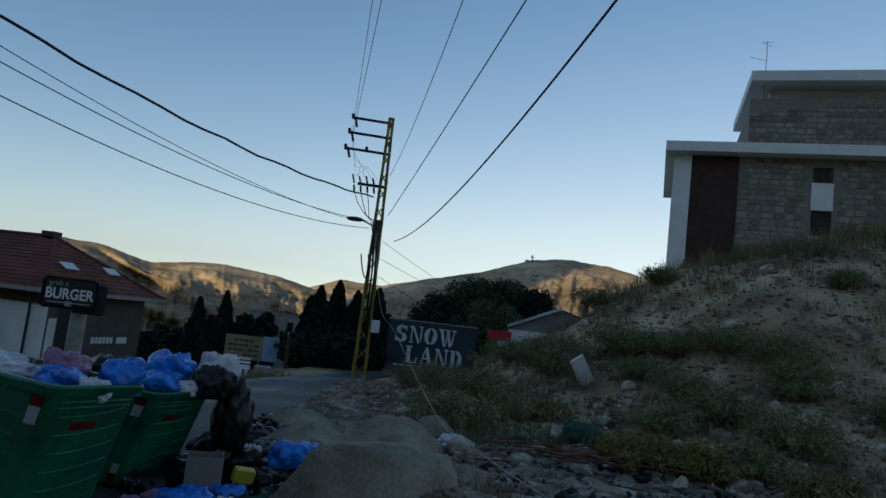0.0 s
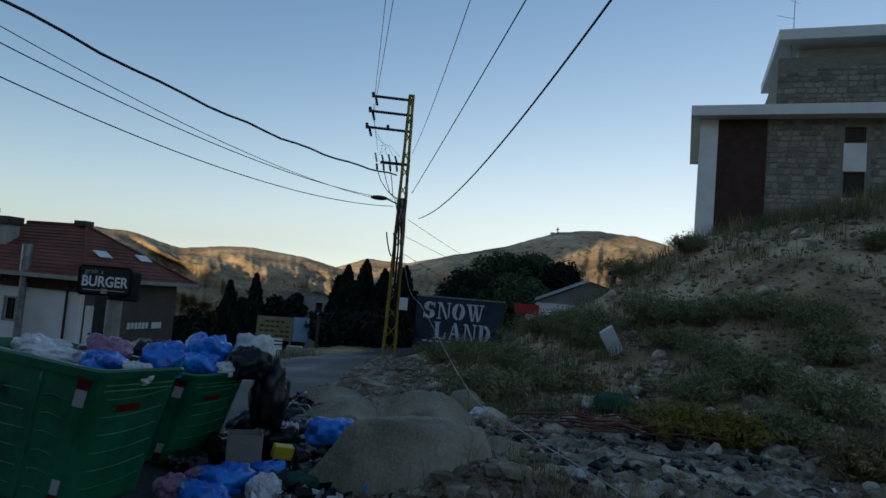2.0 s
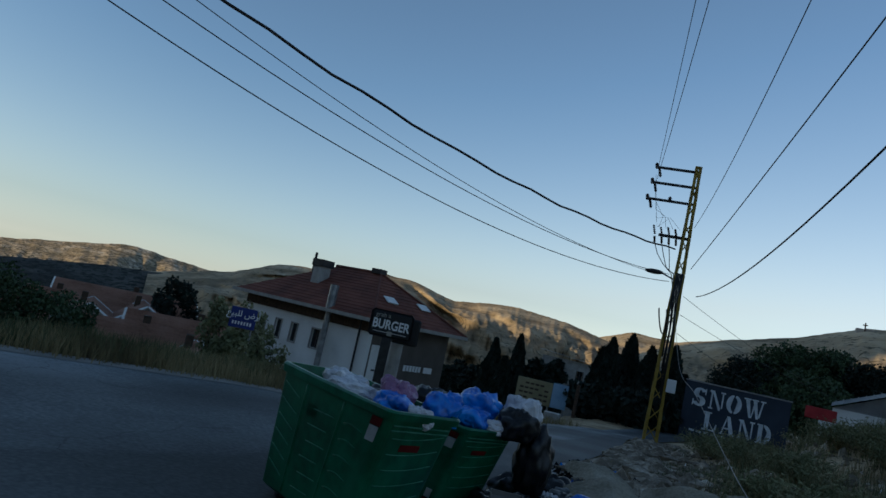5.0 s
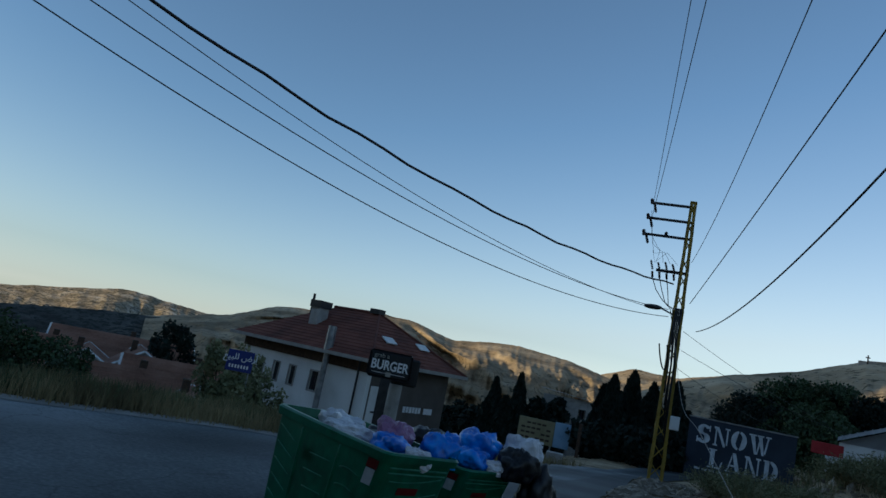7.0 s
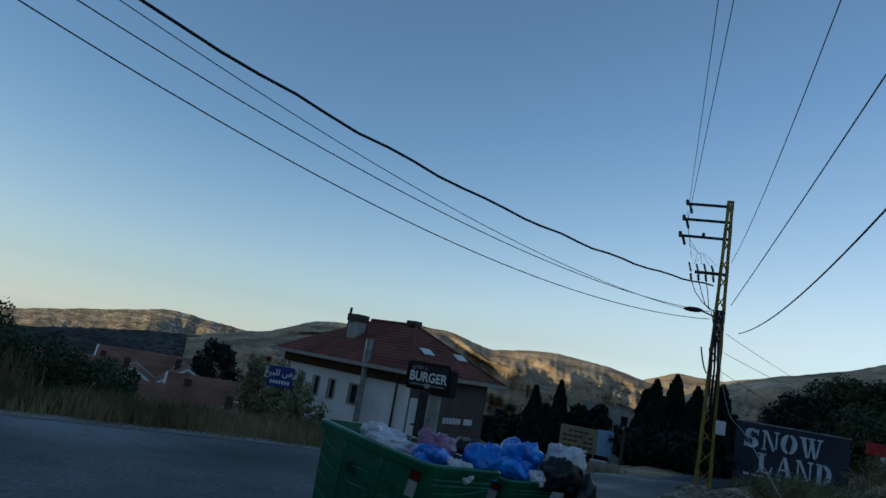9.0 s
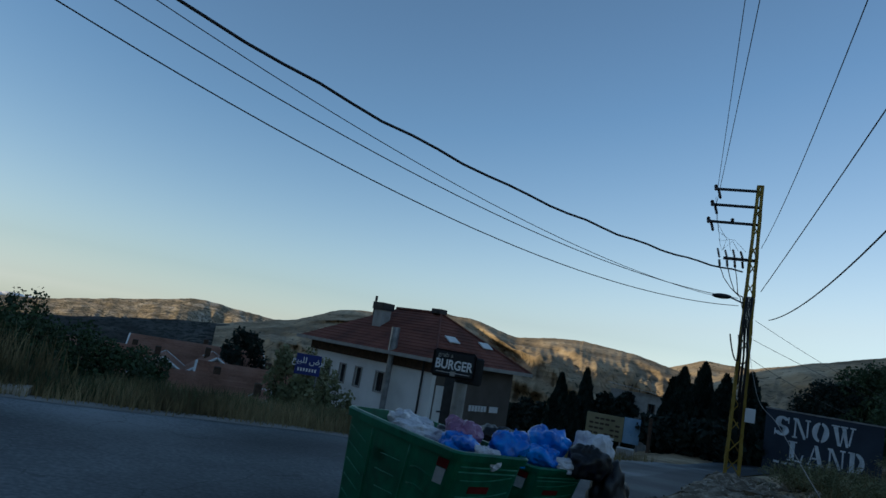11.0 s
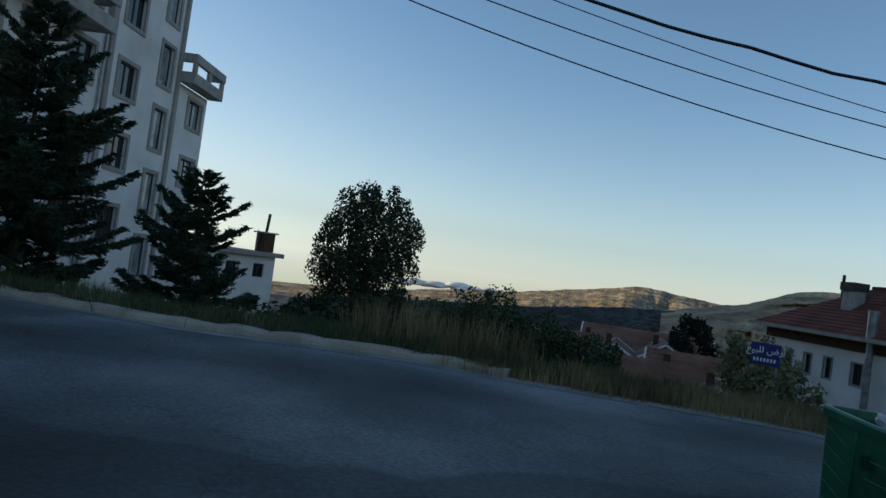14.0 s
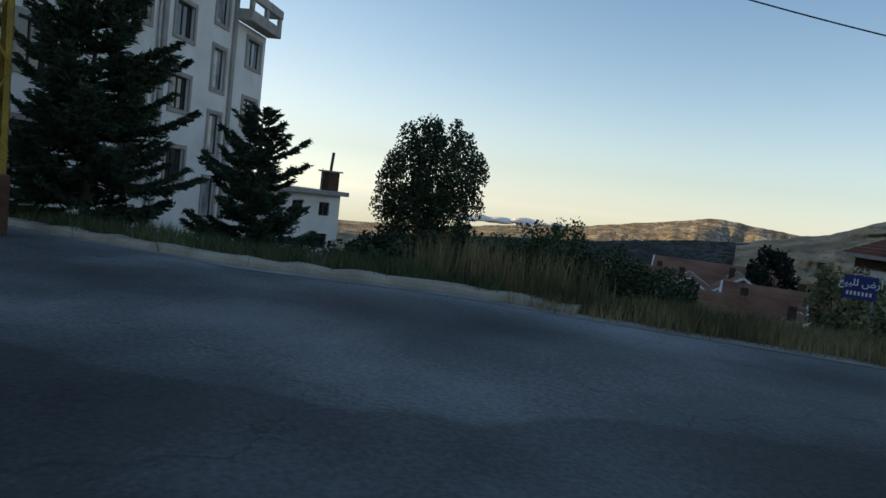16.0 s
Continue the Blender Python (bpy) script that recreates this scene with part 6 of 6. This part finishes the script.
q = polar(-72.2, 33)
poplar((q.x, q.y, gz(q.x, q.y)), 5.9, 3.0, 12, "tall leafy poplar with an airy crown")
for i, (a, d, top, r) in enumerate(((-75.8, 30, -0.2, 1.6), (-69.5, 28, 0.3, 1.9), (-72.6, 27, 0.1, 1.8), (-66.8, 27, -0.3, 1.5), (-64.5, 24, -0.6, 1.3), (-78.0, 25, -0.6, 1.5), (-75.0, 23, -0.3, 1.6), (-71.5, 22, -0.2, 1.6), (-68.5, 21.5, -0.2, 1.5), (-66.0, 20.5, 0.0, 1.3))):
    q = polar(a, d)
    z = gz(q.x, q.y)
    broadleaf((q.x, q.y, z), top - z, r, 60 + i, "dense dark green bush below the poplar", lobes=9, n=380, leaf=0.14, low=0.1, name="bush", mat=POPL, upright=0.9)
for i, (a, d, top, r) in enumerate(((-63.0, 17, 0.85, 1.3), (-60.4, 16.5, 0.75, 1.2), (-58.3, 18, 0.70, 1.2), (-65.2, 18, 0.6, 1.1), (-56.0, 19, 0.55, 1.1), (-53.6, 19, 0.35, 1.0), (-51.5, 19.5, 0.2, 0.9), (-62.2, 17.5, 1.45, 0.7), (-60.2, 17.2, 1.5, 0.55))):
    q = polar(a, d)
    z = gz(q.x, q.y)
    broadleaf((q.x, q.y, z), top - z, r, 80 + i, "wild dark green roadside shrub", lobes=13 if i < 7 else 9, n=520 if i < 7 else 90, leaf=0.062, low=0.08 if i < 7 else 0.45, name="shrub", upright=1.1)
q = polar(-44.3, 50)
broadleaf((q.x, q.y, gz(q.x, q.y)), 0.75 - gz(q.x, q.y), 2.2, 33, "dark round tree between the chalets", CYP, lobes=16, leaf=0.22, n=300)
for i, (a, d, top, r) in enumerate(((-38.6, 20, 0.9, 0.8), (-40.6, 18.2, 1.0, 0.7), (-37.4, 19, 0.2, 0.8), (-39.4, 16.6, 0.35, 0.5))):
    q = polar(a, d)
    z = gz(q.x, q.y)
    broadleaf((q.x, q.y, z), top - z, r, 95 + i, "pale green young tree behind the sale sign", WEEDL, lobes=13, n=210, leaf=0.085, low=0.2, upright=1.35)


def cypress(a, d, top, r, seed, label="dark columnar cypress tree"):
    rg = np.random.default_rng(seed)
    q = polar(a, d)
    z = gz(q.x, q.y)
    h = top - z
    t = thing("cypress", (q.x, q.y, z), label, "tree", "trees by the bend")
    part("trunk", rod(B(), (0, 0, -0.5), (0, 0, h * 0.8), 0.16, 0.03, n=7), BARK, t)
    n = 4200
    s = rg.uniform(0, 1, n) ** 0.8
    rad = r * (1 - s) ** 0.75 * np.minimum(1, 0.55 + s * 4) * rg.uniform(0.45, 1.0, n) ** 0.5
    an = rg.uniform(0, 2 * np.pi, n)
    rad = rad * (1 + 0.22 * np.sin(an * 3 + s * 9 + seed) + 0.15 * np.sin(an * 7 - s * 23))
    c = np.stack([rad * np.cos(an), rad * np.sin(an), s * h * 1.0 + 0.1], 1)
    v, f = leaves(c, 0.26, rg, 2.0, np.tile([0, 0, 1.2], (n, 1)))
    raw("crown", v, f, CYP, t)


for i, (a, d, top, r) in enumerate(((-18.0, 52, 1.2, 1.2), (-16.0, 54, 1.9, 1.1), (-17.0, 50, 0.0, 1.0), (-9.2, 47, 2.2, 1.2), (-8.5, 46, 2.9, 1.3), (-7.0, 48, 3.5, 1.4), (-5.4, 47, 2.9, 1.4), (-3.6, 46, 3.2, 1.2), (-2.6, 47, 1.5, 1.3))):
    cypress(a, d, top, r, 200 + i)
for i, (a, d, top, r) in enumerate(((-9.6, 44, -0.3, 1.8), (-7.6, 43, -0.4, 1.9), (-5.6, 42.5, -0.2, 1.9), (-3.8, 43, 0.3, 1.7), (-14.4, 56, 0.2, 1.8), (-13.0, 57, 0.6, 1.7), (-19.5, 58, -1.4, 2.0), (-21.0, 60, -1.6, 2.0), (-16.4, 56, -0.3, 2.0))):
    q = polar(a, d)
    z = gz(q.x, q.y)
    broadleaf((q.x, q.y, z), top - z, r, 300 + i, "dense dark tree behind the road's bend", CYP, lobes=12, leaf=0.3, n=230, low=0.1, upright=1.0)
for i, (a, d, top, r) in enumerate(((2.0, 58, 3.6, 3.2), (4.4, 60, 5.6, 3.3), (7.2, 61, 5.9, 3.2), (9.6, 60, 5.2, 2.8), (6.0, 56, 3.4, 3.4), (11.0, 62, 3.6, 2.2))):
    q = polar(a, d)
    z = gz(q.x, q.y)
    broadleaf((q.x, q.y, z), top - z, r, 330 + i, "broad dark green tree behind the painted board", CYP if i % 3 == 0 else LEAF, lobes=30, leaf=0.17, n=620, low=0.25, upright=0.9)
for i, (a, d, top, r) in enumerate(((16.3, 40, 3.6, 0.9), (17.0, 42, 3.9, 0.8))):
    q = polar(a, d)
    z = gz(q.x, q.y)
    broadleaf((q.x, q.y, z - 0.5), top - z, r, 350 + i, "small dark bush at the top of the slope", LEAF, lobes=6, n=120, leaf=0.2)


# ---- grass and weeds ----
def grass(name, n, spot, h, w, material, label, seed, lean=0.35):
    r = np.random.default_rng(seed)
    xy = spot(r, n)
    v, f = blades(xy, height(xy[:, 0], xy[:, 1]), h, w, r, lean)
    return tagged(raw(name, v, f, material), label, "grass", kind="stuff")


def clumped(spot, k):
    def pick(r, n):
        c = spot(r, max(4, n // k))
        i = r.integers(0, len(c), n)
        return c[i] + r.normal(0, 0.16, (n, 2))
    return pick


def verge(lo, hi, a, b):
    def pick(r, n):
        y = r.uniform(lo, hi, n)
        x = far_edge(y) - a - (b - a) * r.uniform(0, 1, n) ** 1.4
        return np.stack([x, y], 1)
    return pick


def crest(r, n):
    a = r.uniform(16, 46, n)
    d = r.normal(24.5, 2.2, n)
    return np.stack([d * np.sin(np.radians(a)), d * np.cos(np.radians(a))], 1)


grass("dry_grass", 15000, clumped(verge(5.2, 14, 0.15, 2.6), 14), 0.33, 0.007, DRYG, "dry straw-coloured roadside grass", 1)
grass("dry_grass", 2600, clumped(verge(-6, 6, 0.5, 3.0), 14), 0.26, 0.008, DRYG, "dry straw-coloured roadside grass", 2)
grass("green_weeds", 9000, clumped(verge(-6, 7, 0.5, 4.0), 16), 0.42, 0.008, LEAF, "dark green weeds behind the kerb", 12)
grass("green_weeds", 11000, clumped(verge(-4, 12, 0.6, 3.0), 18), 0.36, 0.009, GREENG, "green weeds on the verge", 3)
grass("reeds", 1300, clumped(verge(4.2, 6.6, 1.0, 3.0), 12), 0.85, 0.012, DRYG, "tall dry reeds beside the road", 4, 0.2)
grass("dry_grass", 4200, clumped(verge(12, 32, 0.2, 3.0), 14), 0.35, 0.014, DRYG, "dry grass along the far bend", 5)
grass("weeds", 6500, clumped(weedy, 30), 0.24, 0.007, GREENG, "grey-green weeds on the slope", 6, 0.6)
grass("dry_grass", 4200, clumped(weedy, 30), 0.20, 0.006, DRYG, "dry grass tufts on the slope", 7, 0.5)
def left_slope(r, n):
    a, d = r.uniform(1, 17, n), r.uniform(9.5, 23, n)
    return np.stack([d * np.sin(np.radians(a)), d * np.cos(np.radians(a))], 1)


grass("weeds", 4200, clumped(left_slope, 26), 0.36, 0.006, GREENG, "tall grey-green weeds on the slope", 16, 0.5)
grass("dry_grass", 900, clumped(left_slope, 12), 0.6, 0.005, DRYG, "tall dry weed stalks on the slope", 17, 0.3)
def near_front(r, n):
    a, d = r.uniform(-4, 34, n), r.uniform(4.6, 6.6, n)
    return np.stack([d * np.sin(np.radians(a)), d * np.cos(np.radians(a))], 1)


grass("dry_grass", 1500, clumped(near_front, 22), 0.34, 0.004, DRYG, "thin dry stalks in the foreground", 18, 0.4)
grass("dry_grass", 12000, clumped(crest, 16), 0.50, 0.009, GREENG, "grass along the top of the slope", 8, 0.4)
grass("dry_grass", 4500, clumped(crest, 16), 0.65, 0.010, DRYG, "dry grass along the top of the slope", 9, 0.4)


def weed_bush(a, d, r, h, material, seed, label):
    """A loose wild bush of stalks and small leaves."""
    rg = np.random.default_rng(seed)
    q = polar(a, d)
    z = gz(q.x, q.y)
    t = thing("weed_bush", (q.x, q.y, z), label, "bush", "weed bushes")
    n = 95
    an, tl = rg.uniform(0, 2 * np.pi, n), rg.uniform(0, 1, n) ** 0.6
    tip = np.stack([r * tl * np.cos(an), r * tl * np.sin(an), h * (1 - 0.5 * tl ** 2) * rg.uniform(0.7, 1.1, n)], 1)
    bm = B()
    C = []
    for k in range(n):
        rod(bm, (tip[k, 0] * 0.2, tip[k, 1] * 0.2, -0.1), tip[k], 0.006, 0.003, n=3)
        u = rg.uniform(0.2, 1.06, 46)[:, None]
        C.append(tip[k] * u + rg.normal(0, 0.055, (46, 3)))
    part("stem", bm, DRYG, t)
    v, f = leaves(np.concatenate(C), 0.021, rg, 4.2)
    raw("foliage", v, f, WEEDL if material is GREENG else material, t)


rg = np.random.default_rng(77)
bushes = [(20.3, 9.6, 0.75, 0.40, YELW), (24.0, 9.6, 0.6, 0.36, YELW), (8.5, 18.7, 1.0, 0.6, GREENG), (6.5, 14.7, 0.9, 0.55, GREENG), (4.5, 11.3, 0.8, 0.5, GREENG), (17.4, 16.7, 1.1, 0.6, GREENG), (21.6, 15.9, 1.1, 0.5, GREENG),
          (25.4, 15.6, 1.1, 0.5, GREENG), (29, 15, 1.1, 0.55, GREENG), (19.7, 14.9, 0.8, 0.4, GREENG), (23, 13.7, 0.9, 0.45, GREENG), (25.9, 12.2, 0.9, 0.5, GREENG), (22, 11.8, 0.8, 0.45, GREENG), (28, 10.1, 0.6, 0.4, GREENG),
          (30.6, 14.2, 0.9, 0.5, GREENG), (31, 11.3, 0.9, 0.55, GREENG), (13, 16.6, 1.0, 0.55, GREENG), (10.5, 17.5, 1.0, 0.6, GREENG), (2.6, 17.6, 1.0, 0.7, GREENG), (0.5, 20, 1.1, 0.8, GREENG), (4.2, 23, 1.2, 0.9, GREENG), (7.4, 22, 1.1, 0.7, GREENG),
          (15.2, 21, 1.0, 0.6, GREENG), (33, 9.2, 0.5, 0.4, DRYG), (12, 12.5, 0.5, 0.3, DRYG), (37, 13, 0.9, 0.5, GREENG), (9.5, 12.4, 0.7, 0.4, GREENG)]
for i, (a, d, r, h, m) in enumerate(bushes):
    weed_bush(a, d, r, h, m, 400 + i, "yellow-green wild bush on the slope" if m is YELW else "dry straw-like wild bush" if m is DRYG else "grey-green wild bush on the slope")
for i in range(5):
    a, d = rg.uniform(8, 40), rg.uniform(12, 23)
    weed_bush(a, d, rg.uniform(0.4, 0.8), rg.uniform(0.3, 0.6), GREENG, 450 + i, "grey-green wild bush on the slope")

# ---- far things: cross, town, clouds ----
q = polar(8.9, 880)
cz = 1.7 + 890 * math.tan(radians(6.15))
cr = thing("cross", (q.x, q.y, cz - 4), "small cross on the hilltop", "cross")
part("upright", box(B(), (-0.6, -0.6, -4), (0.6, 0.6, 9.5)), TIMBER, cr)
part("beam", box(B(), (-2.3, -0.5, 6.2), (2.3, 0.5, 7.3)), TIMBER, cr)
hq = thing("hilltop_building", (q.x + 10, q.y, cz - 4), "low pale building on the hilltop", "building")
for i in range(5):
    part("bay", box(B(), (-18 + 9 * i, 0, -6), (-11 + 9 * i, 8, 2.5 + (i % 2))), TOWNM, hq)
rt = np.random.default_rng(9)
bm = B()
for i in range(240):
    a, d = rt.uniform(-34, 2), rt.uniform(330, 700)
    p = polar(a, d)
    z = gz(p.x, p.y)
    s = rt.uniform(3, 7)
    box(bm, (p.x - s, p.y - 4, z - 4), (p.x + s, p.y + 4, z + rt.uniform(3, 7)))
tagged(part("far_town", bm, TOWNM), "houses of a far town on the valley floor", "houses", kind="stuff")
bm = B()
for i in range(34):
    a = -76 + i * 0.62 + rt.uniform(-0.5, 0.5)
    p = polar(a, 4200)
    hgt = 9 + 13 * abs(math.sin(i * 0.9)) * (1 if a < -62 else 0.4)
    bmesh.ops.create_icosphere(bm, subdivisions=2, radius=1, matrix=Matrix.Translation((p.x, p.y, -122 + rt.uniform(0, 25))) @ Matrix.Diagonal((rt.uniform(50, 90), rt.uniform(50, 90), hgt, 1)))
tagged(part("cloud_bank", bm, CLOUDM, smooth=True), "low white cloud bank behind the mountains", "cloud", kind="stuff")
